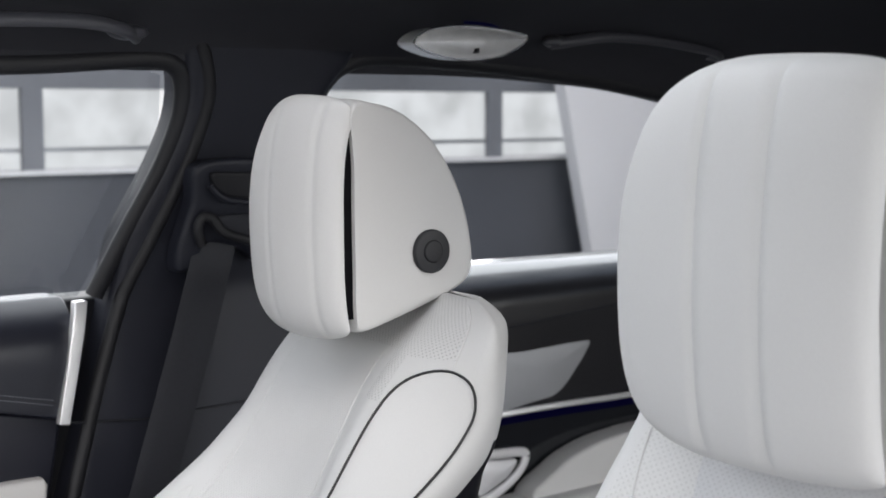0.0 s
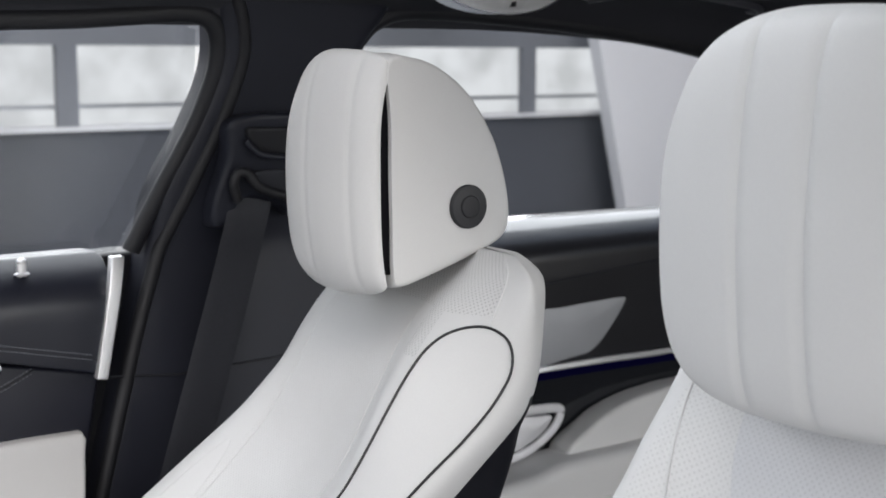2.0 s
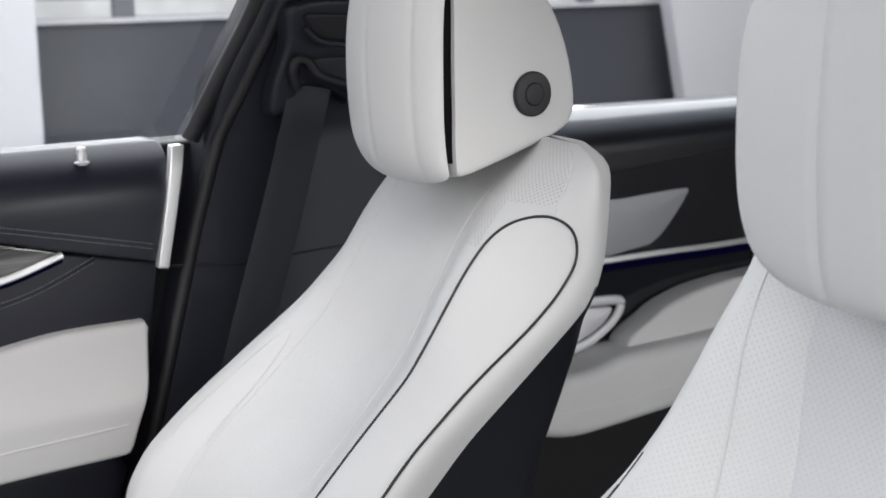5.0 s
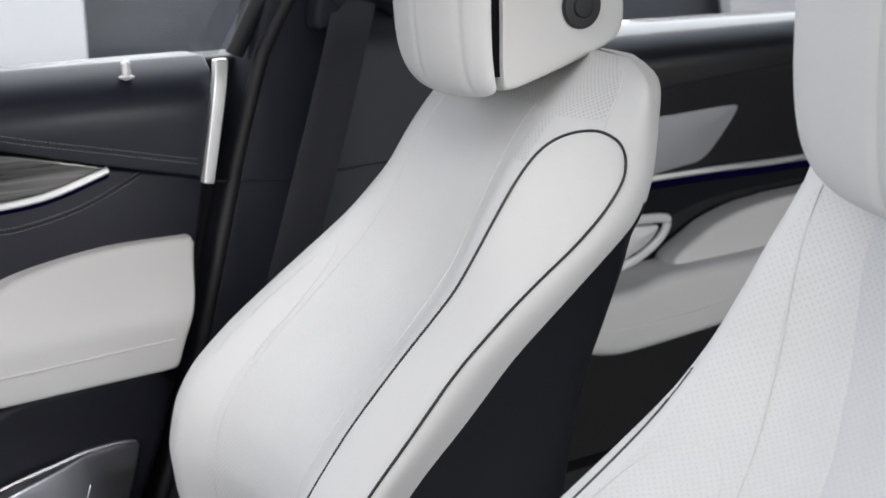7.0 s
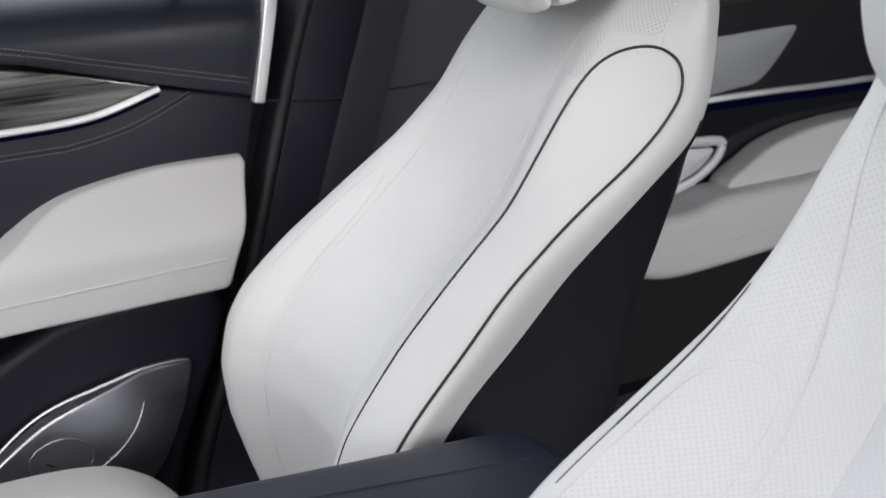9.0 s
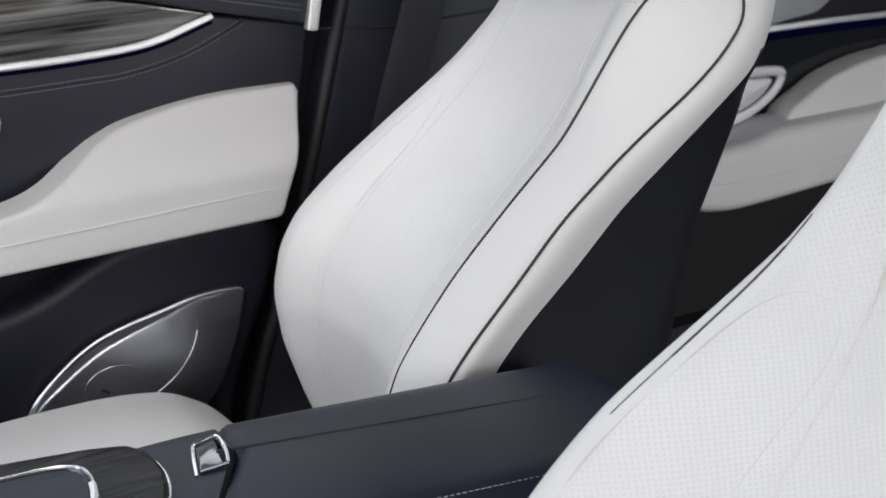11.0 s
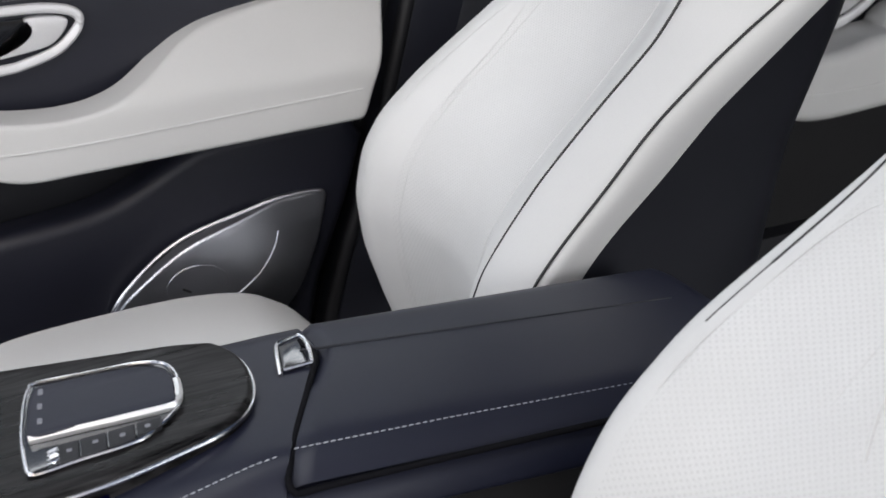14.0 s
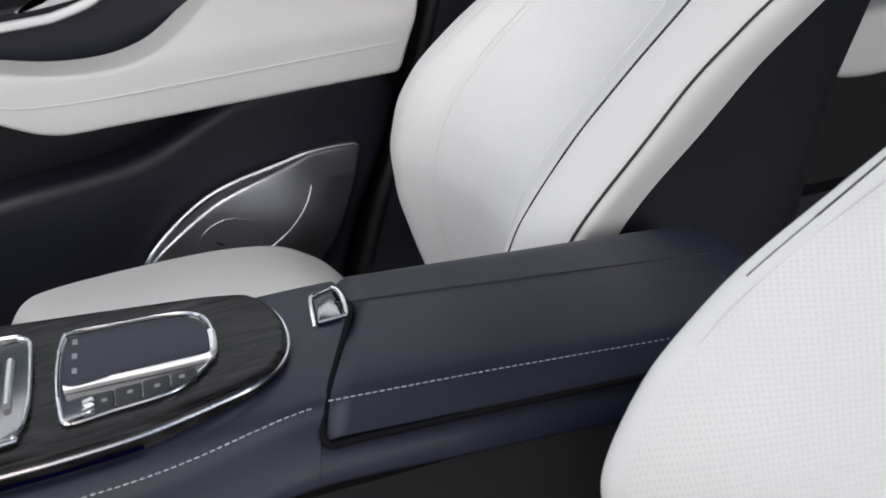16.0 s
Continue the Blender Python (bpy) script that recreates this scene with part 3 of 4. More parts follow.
part("upper_panel", slab(upr, 1.707, 0.05, 0.003, warp=roll_rear, step=0.005), M_rear, rear, "dark upper door panel")
part("panel_seam", tube([(1.06, 1.7065, 0.735), (1.48, 1.7065, 0.751), (1.62, 1.7065, 0.762), (1.74, 1.7065, 0.769), (2.3, 1.7075, 0.80)], 0.0018), M_dseam, rear)
plate = curve([(1.40, 0.703, 0), (1.52, 0.708, 0), (1.64, 0.713, 0), (1.668, 0.708, 0), (1.66, 0.69, 0), (1.63, 0.655, 0), (1.595, 0.625, 0), (1.55, 0.616, 0), (1.40, 0.612, 0)], 5, True)
part("speaker_plate", slab([p[:2] for p in plate], 1.712, 0.02, 0.004, dome=0.004), M_grey, rear, "satin grey loudspeaker plate")
trim_line = curve([(1.06, 1.712, 0.606), (1.48, 1.712, 0.604), (1.63, 1.712, 0.602), (1.80, 1.712, 0.598), (2.3, 1.712, 0.596)], 8)
part("middle_panel", slab([(1.06, 0.60), (2.4, 0.60), (2.4, 0.30), (1.06, 0.30)], 1.742, 0.02, 0.004), M_gloss, rear, "glossy black middle panel")
part("chrome_edge", tube(trim_line, 0.0055, flat=0.7), M_strip, rear, "thin chrome trim edge")
part("ambient_light", tube([p + Vector((0, 0.006, -0.0125)) for p in trim_line], 0.0085, flat=0.5, side=(0, 0, 1)), M_blue, rear, "dim blue ambient light line")
hl = curve([(1.40, 0.536, 0), (1.47, 0.533, 0), (1.52, 0.528, 0), (1.527, 0.516, 0), (1.507, 0.490, 0), (1.46, 0.465, 0), (1.40, 0.452, 0)], 6)
part("handle_bezel", tube([(p.x, 1.724, p.y) for p in hl], 0.0085, flat=0.6, side=(0, 0, 1)), M_satin, rear, "chrome handle surround")
lv = curve([(1.42, 0.522, 0), (1.475, 0.521, 0), (1.508, 0.516, 0), (1.49, 0.492, 0), (1.455, 0.475, 0), (1.42, 0.47, 0)], 5, True)
part("door_lever", slab([p[:2] for p in lv], 1.722, 0.018, 0.004, dome=0.004), M_satin, rear, "satin chrome door lever")
rf = curve([(1.503, 0.415, 0), (1.508, 0.445, 0), (1.515, 0.464, 0), (1.53, 0.476, 0), (1.566, 0.494, 0), (1.605, 0.513, 0), (1.672, 0.530, 0), (1.741, 0.537, 0), (1.813, 0.540, 0), (2.3, 0.545, 0)], 6) + [Vector((2.3, 0.39, 0)), Vector((1.505, 0.39, 0))]
part("armrest_field", slab([p[:2] for p in rf], 1.685, 0.05, 0.008), M_white, rear, "white leather armrest field")
rl = curve([(1.26, 0.444, 0), (1.32, 0.441, 0), (1.39, 0.441, 0), (1.43, 0.446, 0), (1.47, 0.455, 0), (1.55, 0.456, 0), (1.75, 0.458, 0), (2.3, 0.48, 0), (2.3, 0.37, 0), (1.75, 0.349, 0), (1.6, 0.342, 0), (1.45, 0.334, 0), (1.37, 0.333, 0), (1.31, 0.345, 0), (1.26, 0.37, 0)], 5, True)
part("armrest_ledge", slab([p[:2] for p in rl], 1.645, 0.09, 0.02, seg=6), M_white, rear, "padded white leather armrest")
part("armrest_seam", tube(curve([(1.27, 1.6445, 0.393), (1.38, 1.6445, 0.382), (1.5, 1.6445, 0.382), (1.64, 1.6445, 0.390), (2.2, 1.6445, 0.41)], 8), 0.0013), M_seam, rear)
part("lower_panel", slab([(1.06, 0.33), (2.4, 0.33), (2.4, 0.1), (1.06, 0.1)], 1.735, 0.03, 0.01), M_carpet, rear)
part("pane", slab([(1.05, 0.855), (2.4, 0.84), (2.4, 1.03), (1.72, 1.162), (1.33, 1.195), (1.12, 1.185), (1.08, 1.12)], 1.792, 0.004, 0.001, warp=lean), M_glass, rear, "clear rear door glass").visible_shadow = False

fr = curve([(1.04, 0.85, 0), (1.028, 1.0, 0), (1.036, 1.09, 0), (1.052, 1.145, 0), (1.085, 1.178, 0), (1.15, 1.191, 0), (1.33, 1.184, 0), (1.52, 1.169, 0), (1.72, 1.144, 0), (2.0, 1.09, 0), (2.35, 1.0, 0)], 8)
part("window_frame", tube([(p.x, 1.712 + lean(0, p.y), p.y) for p in fr], 0.0150, sides=14), M_shell, rear, "black window frame")

# ---------------------------------------------------------------- belt, grab handles, lamp
belt = thing("seat_belt", "dark grey seat belt hanging from the centre pillar", "seat belt")
strap = [(0.895, 1.648, 0.965), (0.888, 1.640, 0.93), (0.857, 1.638, 0.825), (0.823, 1.637, 0.72), (0.797, 1.637, 0.64), (0.76, 1.637, 0.52), (0.715, 1.637, 0.35), (0.69, 1.64, 0.2)]
part("webbing", tube(curve(strap, 6), 0.0315, flat=0.05, sides=12, side=(1, 0, 0.0)), M_belt, belt)
gd = curve([(0.852, 1.045, 0), (0.97, 1.042, 0), (0.985, 0.97, 0), (0.972, 0.905, 0), (0.925, 0.925, 0), (0.875, 0.935, 0), (0.866, 0.905, 0), (0.838, 0.898, 0), (0.832, 0.93, 0), (0.845, 0.99, 0)], 6, True)
part("guide_housing", slab([p[:2] for p in gd], 1.654, 0.03, 0.008, warp=lean), M_pillar, belt, "black belt guide housing")
part("guide_slot", slab(rounded([(0.860, 1.034), (0.975, 1.030), (0.975, 0.990), (0.892, 0.996), (0.872, 1.008)], 0.012), 1.646, 0.02, 0.005, warp=lean), M_rubber, belt, "dark recess above the belt guide")
part("guide_lip", tube(curve([(0.862, 1.601, 1.016), (0.880, 1.600, 0.999), (0.905, 1.600, 0.993), (0.97, 1.602, 0.988)], 6), 0.0042, sides=10), M_pillar, belt)
part("guide_loop", tube(curve([(0.861, 1.625, 0.935), (0.852, 1.618, 0.958), (0.858, 1.614, 0.973), (0.872, 1.612, 0.970), (0.885, 1.610, 0.953), (0.91, 1.612, 0.943), (0.965, 1.618, 0.928)], 6), 0.0068, sides=12), M_rubber, belt, "black belt guide loop")
part("strap_fold", slab(curve([(0.872, 0.968, 0), (0.90, 0.975, 0), (0.97, 0.968, 0), (0.97, 0.930, 0), (0.915, 0.940, 0), (0.888, 0.950, 0)], 4, True), 1.640, 0.012, 0.004, warp=lean), M_belt, belt, "folded webbing in the guide")


def grab_handle(x0, x1, z0, z1, y):
    g = thing("grab_handle", "dark fold-down grab handle on the roof rail", "grab handle", group="roof grab handles")
    path = curve([(x0, y + 0.02, z0 - 0.004), (x0 + 0.03, y - 0.005, z0 + 0.002), (x0 + 0.09, y - 0.015, z0 + 0.009), ((x0 + x1) / 2, y - 0.02, (z0 + z1) / 2 + 0.012), (x1 - 0.09, y - 0.015, z1 + 0.009), (x1 - 0.03, y - 0.005, z1 + 0.002), (x1, y + 0.02, z1 - 0.006)], 6)
    part("grip", tube(path, 0.0085, sides=14, flat=0.8), M_handle, g)
    for x, z in ((x0 + 0.012, z0), (x1 - 0.012, z1)):
        part("mount", ball((x, y + 0.018, z), (0.026, 0.016, 0.010)), M_handle, g)
    return g


grab_handle(0.32, 0.726, 1.195, 1.207, 1.505)
grab_handle(1.395, 1.775, 1.215, 1.203, 1.505)
lamp = thing("dome_lamp", "oval roof lamp with a frosted grey lens", "lamp")
DOME = (1.172, 1.46, 1.210)
oval = curve([(-1, -0.15, 0), (-0.93, 0.32, 0), (-0.72, 0.72, 0), (-0.3, 0.97, 0), (0.1, 1.0, 0), (0.55, 0.88, 0), (0.9, 0.68, 0), (1.0, 0.52, 0), (0.96, 0.2, 0), (0.78, -0.25, 0), (0.5, -0.72, 0), (0.1, -0.98, 0), (-0.35, -0.93, 0), (-0.75, -0.6, 0)], 4, True)
oval = [Vector((DOME[0] + 0.006 + 0.098 * p.x, DOME[2] - 0.006 + 0.0225 * p.y)) for p in oval]
lens = part("lens", slab(oval, DOME[1] - 0.020, 0.04, 0.004, dome=0.012), M_lens, lamp)
part("bezel", tube([(p.x, DOME[1] - 0.017, p.y) for p in oval], 0.0016, True), M_chrome, lens, "thin bright lamp bezel")
part("switch", slab(rounded([(1.172, 1.190), (1.176, 1.190), (1.177, 1.197), (1.173, 1.197)], 0.001), DOME[1] - 0.034, 0.01, 0.0005), M_shell, lens, "tiny dark lamp switch mark")
part("ambient_light", tube(curve([(1.19, 1.475, 1.234), (1.235, 1.475, 1.232), (1.262, 1.475, 1.224)], 6), 0.0022), M_blue, lamp, "dim blue ambient light line")


# ---------------------------------------------------------------- seats
# height, then fore-aft places of: inner crest, side line, shell edge, rear edge, outer crest, centre; half widths of crests, side, rear edge
SEAT = [
    (0.25, 0.520, 0.530, 0.560, 0.800, 0.575, 0.640, 0.175, 0.169, 0.235, 0.195),
    (0.32, 0.510, 0.525, 0.560, 0.800, 0.550, 0.615, 0.175, 0.169, 0.235, 0.195),
    (0.38, 0.505, 0.525, 0.560, 0.805, 0.532, 0.595, 0.175, 0.169, 0.235, 0.195),
    (0.445, 0.500, 0.530, 0.570, 0.815, 0.525, 0.590, 0.175, 0.169, 0.235, 0.195),
    (0.50, 0.520, 0.537, 0.592, 0.825, 0.537, 0.600, 0.175, 0.169, 0.235, 0.195),
    (0.54, 0.549, 0.570, 0.628, 0.836, 0.561, 0.622, 0.175, 0.169, 0.235, 0.195),
    (0.584, 0.585, 0.613, 0.678, 0.850, 0.613, 0.655, 0.175, 0.172, 0.235, 0.195),
    (0.641, 0.643, 0.666, 0.736, 0.877, 0.686, 0.712, 0.175, 0.165, 0.235, 0.195),
    (0.70, 0.707, 0.740, 0.815, 0.905, 0.756, 0.765, 0.175, 0.150, 0.235, 0.195),
    (0.756, 0.750, 0.826, 0.888, 0.918, 0.808, 0.796, 0.170, 0.143, 0.235, 0.200),
    (0.80, 0.784, 0.866, 0.905, 0.928, 0.838, 0.822, 0.165, 0.143, 0.235, 0.204),
    (0.83, 0.812, 0.872, 0.908, 0.932, 0.862, 0.842, 0.160, 0.142, 0.234, 0.206),
    (0.855, 0.838, 0.878, 0.909, 0.936, 0.886, 0.868, 0.156, 0.140, 0.233, 0.206),
    (0.88, 0.866, 0.886, 0.910, 0.938, 0.912, 0.898, 0.156, 0.136, 0.231, 0.205),
    (0.894, 0.884, 0.892, 0.910, 0.940, 0.930, 0.918, 0.158, 0.130, 0.228, 0.202),
    (0.903, 0.896, 0.898, 0.910, 0.940, 0.938, 0.928, 0.156, 0.130, 0.220, 0.196),
    (0.910, 0.905, 0.906, 0.914, 0.938, 0.942, 0.936, 0.148, 0.128, 0.204, 0.184),
    (0.914, 0.914, 0.914, 0.918, 0.934, 0.942, 0.938, 0.132, 0.120, 0.180, 0.165),
]
_t = np.array(SEAT)
_z = np.linspace(0.25, 0.914, 96)
_s = np.stack([np.interp(_z, _t[:, 0], _t[:, k]) for k in range(1, 11)], 1)
for _ in range(4):
    _s[1:-1] = 0.25 * _s[:-2] + 0.5 * _s[1:-1] + 0.25 * _s[2:]


def seat_ring(z, flare=1.0):
    """Control points of one level of the backrest, from the rear centre over the inner side and the front to the outer side."""
    a, b, c, d, e, f, wi, wo, ws, we = [float(np.interp(z, _z, _s[:, k])) for k in range(10)]
    ws = wi + (ws - wi) * flare
    we = min(we, ws - 0.005)
    back = d + 0.055 * min(1.0, max(0.0, 0.935 - z) / 0.08)
    f = min(f, 0.5 * (a + e) + 0.052)
    return [(back, 0), (back - 0.008, -we * 0.6), (d, -we), (c, -ws), (b, -ws), (a, -wi), (a * 0.3 + f * 0.7, -wi * 0.60), (f, 0), (e * 0.3 + f * 0.7, wo * 0.60), (e + 0.004, wo - 0.006), (e + 0.05, wo + 0.042), (d, we), (back - 0.008, we * 0.6)]


SPAN = 6


def seat_at(u, z, flare=1.0):
    """A place on the backrest: u counts control points, z is the height."""
    p = seat_ring(z, flare)
    i, t = int(math.floor(u)) % 13, u - math.floor(u)
    a, b, c, d = (Vector((*p[(i + k) % 13], 0)) for k in (-1, 0, 1, 2))
    q = 0.5 * ((2 * b) + (c - a) * t + (2 * a - 5 * b + 4 * c - d) * t * t + (3 * b - a - 3 * c + d) * t ** 3)
    return Vector((q.x, q.y, z))


# side outline of the headrest's rear half, fore-aft and height
SHELL = [(0.800, 1.122), (0.835, 1.124), (0.868, 1.114), (0.905, 1.088), (0.936, 1.048), (0.955, 1.005), (0.965, 0.960), (0.963, 0.934), (0.947, 0.918), (0.900, 0.901), (0.850, 0.886), (0.812, 0.878), (0.804, 0.892), (0.803, 0.95), (0.802, 1.0), (0.802, 1.06)]
PAD = [(0.803, 1.126), (0.790, 1.132), (0.775, 1.122), (0.762, 1.088), (0.756, 1.04), (0.754, 0.99), (0.757, 0.94), (0.764, 0.898), (0.777, 0.876), (0.795, 0.870), (0.793, 0.90), (0.784, 0.95), (0.779, 1.0), (0.782, 1.06), (0.795, 1.105)]


def seat(name, label, dx, yc, dz, m, lean_back=0.0, flare=1.0, head=(0.0, 0.0), tune=((0, 0), (1, 0))):
    """A front seat: backrest with bolsters and piping, back shell, cushion and headrest. m: +1 or -1, its mirror."""
    s = thing(name, label, "car seat", group="front seats")

    tz = np.linspace(0.2, 1.2, 201)
    tv = np.interp(tz, [q[0] for q in tune], [q[1] for q in tune])
    for _ in range(14):
        tv[1:-1] = 0.25 * tv[:-2] + 0.5 * tv[1:-1] + 0.25 * tv[2:]

    def w(p):
        return Vector((p[0] + dx + float(np.interp(p[2], tz, tv)) + lean_back * (min(p[2], 0.80) - 0.5), yc + m * p[1], p[2] + dz))

    def wh(p):
        return w((p[0] + head[0], p[1] + head[1], p[2]))

    zs = list(_z)

    def is_shell(u, z):
        """Where the dark back shell lies: behind the side edge, below the wrapped shoulder."""
        return u > 10.5 or (u < 3.0 and z < 0.738 + 0.012 * u)

    def sheet(u_from, u_to, cap):
        bm = bmesh.new()
        uu = [u_from + (u_to - u_from) * i / round((u_to - u_from) * SPAN) for i in range(round((u_to - u_from) * SPAN) + 1)]
        g = [[bm.verts.new(w(seat_at(u, z, flare))) for u in uu] for z in zs]
        for i in range(len(zs) - 1):
            for j in range(len(uu) - 1):
                if is_shell((uu[j] + uu[j + 1]) / 2 % 13, zs[i]) == cap:
                    continue
                f = bm.faces.new((g[i][j], g[i][j + 1], g[i + 1][j + 1], g[i + 1][j]))
                mid = (uu[j] + uu[j + 1]) / 2
                if cap and m > 0 and ((4.4 < mid < 9 and zs[i] > 0.858) or (5.0 < mid < 5.45 and zs[i] > 0.815)):
                    f.material_index = 2
                elif cap and (5.85 if m > 0 else 5.2) < mid < (8.15 if m > 0 else 8.8) and 0.30 < zs[i] < (0.80 if m > 0 else 0.872):
                    f.material_index = 1
        return bm, g

    bm, g = sheet(1.5, 10.5, True)
    f = bm.faces.new(g[-1])
    f.material_index = 2
    bmesh.ops.delete(bm, geom=[v for v in bm.verts if not v.link_faces], context="VERTS")
    part("backrest", bm, [M_white, M_perf, M_perf2], s, "white leather backrest with perforated centre", 60)
    bm, g = sheet(10.5, 16.0, False)
    bmesh.ops.delete(bm, geom=[v for v in bm.verts if not v.link_faces], context="VERTS")
    part("back_shell", bm, M_back, s, "dark leather back shell", 60)
    # piping round the inner side panel, closed in an arch at the top
    loop = [(4.98, z) for z in np.linspace(0.30, 0.70, 21)] + [(4.98, 0.73), (4.98, 0.76), (4.97, 0.785), (4.95, 0.805), (4.90, 0.824), (4.78, 0.838), (4.60, 0.846), (4.40, 0.848), (4.22, 0.843), (4.08, 0.834), (3.99, 0.820), (3.96, 0.803), (3.96, 0.785), (3.97, 0.765), (3.97, 0.74), (3.97, 0.715)] + [(3.97, z) for z in np.linspace(0.69, 0.30, 20)]
    if m < 0:
        loop = [(5.0, z) for z in np.linspace(0.635, 0.745, 12)]
    path = [w(seat_at(u, z, flare) + Vector((-0.0004, -0.0006, 0.0))) for u, z in loop]
    cuts = ((0, 12, 0.0008), (11, 14, 0.0010), (13, 16, 0.0012), (15, 18, 0.0014), (17, 999, 0.0015)) if m > 0 else ((0, 4, 0.0005), (3, 10, 0.0009), (9, 12, 0.0005))
    bm = bmesh.new()
    for a, b, r in cuts:
        tube(curve(path[a:b], 3), r, sides=8, bm=bm)
    part("piping", bm, M_piping, s, "black piping line closed in an arch")
    edge_seam = [w(seat_at(4.35, z, flare) + Vector((-0.0006, -0.0006, 0))) for z in np.linspace(0.852, 0.909, 14)]
    part("seam", tube(edge_seam, 0.0010, sides=6), M_seam, s)
    if m > 0:
        for u in (6.0, 8.0):
            part("seam", tube([w(seat_at(u, z, flare) + Vector((-0.0002, 0, 0))) for z in _z[8:90:2]], 0.0005, sides=6), M_white, s)
        arch = [(8.86, 0.46), (8.85, 0.56), (8.80, 0.62), (8.66, 0.66), (8.46, 0.676), (8.26, 0.662), (8.13, 0.62), (8.09, 0.56), (8.07, 0.46)]
    else:
        # two seams that spread apart downwards, and a cooler perforated panel between the inner pair
        flank = [(5.20, 0.868), (5.30, 0.852), (5.48, 0.82), (5.64, 0.78), (5.80, 0.74), (6.02, 0.70), (6.22, 0.668), (6.40, 0.628), (6.58, 0.60)]
        for flip in (False, True):
            part("seam", tube(curve([w(seat_at(14 - u if flip else u, z, flare) + Vector((-0.0003, 0, 0))) for u, z in flank], 4), 0.0011, sides=8), M_white, s)
        side_z, side_u = (0.66, 0.70, 0.74, 0.78, 0.82, 0.868), (6.66, 6.52, 6.32, 6.16, 6.0, 5.80)
        bm, rows = bmesh.new(), []
        for z in np.linspace(0.66, 0.868, 36):
            lo = float(np.interp(z, side_z, side_u))
            rows.append([bm.verts.new(w(seat_at(lo + (14 - 2 * lo) * k / 24, z, flare) + Vector((-0.0016 if 0 < k < 24 else 0.001, 0, 0)))) for k in range(25)])
        for a, b in zip(rows, rows[1:]):
            for k in range(24):
                bm.faces.new((a[k], a[k + 1], b[k + 1], b[k]))
        part("centre_panel", bm, M_perf_cool, s, "cool grey-white perforated centre panel")
        arch = [(5.16, 0.50), (5.16, 0.60), (5.18, 0.66), (5.26, 0.692), (5.48, 0.704), (5.74, 0.701), (5.96, 0.688), (6.10, 0.664), (6.20, 0.62), (6.26, 0.56)]
    part("seam", tube(curve([w(seat_at(u, z, flare) + Vector((-0.0001, 0, 0.0001))) for u, z in arch], 6), 0.0004, sides=6), M_white, s)
    # bottom cushion
    co = curve([(0.072, 0.27, 0), (0.081, 0.294, 0), (0.10, 0.320, 0), (0.135, 0.330, 0), (0.233, 0.335, 0), (0.332, 0.334, 0), (0.40, 0.323, 0), (0.44, 0.302, 0), (0.464, 0.282, 0), (0.49, 0.25, 0), (0.52, 0.21, 0), (0.54, 0.17, 0), (0.2, 0.16, 0), (0.09, 0.19, 0)], 5, True)
    bm = slab([p[:2] for p in co], -0.235, 0.47, 0.07, seg=7)
    for v in bm.verts:
        dip = 0.015 * max(0.0, 1 - (v.co.y / 0.15) ** 2) if v.co.z > 0.27 else 0
        v.co = w((v.co.x, v.co.y, v.co.z - dip))
    part("seat_cushion", bm, M_white, s, "white leather seat cushion")
    bm = box(0.10, 0.62, -0.20, 0.20, -dz, 0.19)
    for v in bm.verts:
        v.co = w(v.co)
    part("seat_base", bm, M_shell, s, "black seat base")
    # headrest
    def cushion(outline, half, x0, px, keep_x, pz, keep_z, groove=(), off=-0.026, bow=0.0, top=(0.86, 5.0)):
        """Side outline swept across the width; towards both ends it draws back to the line x0 and flattens in height."""
        bm, rings, n = bmesh.new(), [], 72
        zc = 0.5 * (min(p.y for p in outline) + max(p.y for p in outline))
        for j in range(n + 1):
            c = -math.cos(math.pi * j / n)
            e = min(1.0, abs(c))
            sx = keep_x + (1 - keep_x) * (1 - e ** px) ** (1 / px)
            far = c * m > 0
            sz, st = [k + (1 - k) * (1 - e ** q) ** (1 / q) for k, q in (((keep_z, pz), top) if far else ((min(0.90, 0.5 * (keep_z + 1.25)), pz),) * 2)]
            q = sum((0.0018 if m > 0 else 0.0040) * math.exp(-((c * half - g) / (0.004 if m > 0 else 0.0032)) ** 2) for g in groove)
            rings.append([bm.verts.new(wh((x0 - bow * max(0.0, 1 - ((p.y - 0.985) / 0.128) ** 4) + (p.x - x0 + bow * max(0.0, 1 - ((p.y - 0.985) / 0.128) ** 4)) * sx + (q if p.x < x0 - 0.012 else 0), c * half + off, zc + (p.y - zc) * (st if p.y > zc else sz)))) for p in outline])
        k = len(outline)
        for a, b in zip(rings, rings[1:]):
            for i in range(k):
                bm.faces.new((a[i - 1], a[i], b[i], b[i - 1]))
        bm.faces.new(rings[0])
        bm.faces.new(list(reversed(rings[-1])))
        return bm

    sh = curve([(x + (0.0 if m > 0 else 0.018), z, 0) for x, z in SHELL], 5, True)
    part("headrest_shell", cushion([p.xy for p in sh], 0.093, 0.800, 7.0, 0.88, 5.0, 0.86, top=(0.62, 2.4)), M_white, s, "white leather headrest back")
    deep = 0.0 if m > 0 else 0.014
    pd = curve([(x if x < 0.782 or (z < 1.1 and z > 0.88 and not deep) else x + deep, z, 0) for x, z in PAD], 5, True)
    part("headrest_pad", cushion([p.xy for p in pd], *((0.0895, 0.799, 1.8, 0.06, 2.3, 0.50, (-0.062, 0.008), -0.0285, 0.0098, (0.22, 1.9)) if m > 0 else (0.100, 0.799, 2.3, 0.06, 2.6, 0.50, (-0.016, 0.033), -0.020, 0.016, (0.30, 2.2)))), M_white, s, "white leather headrest pad with seams")
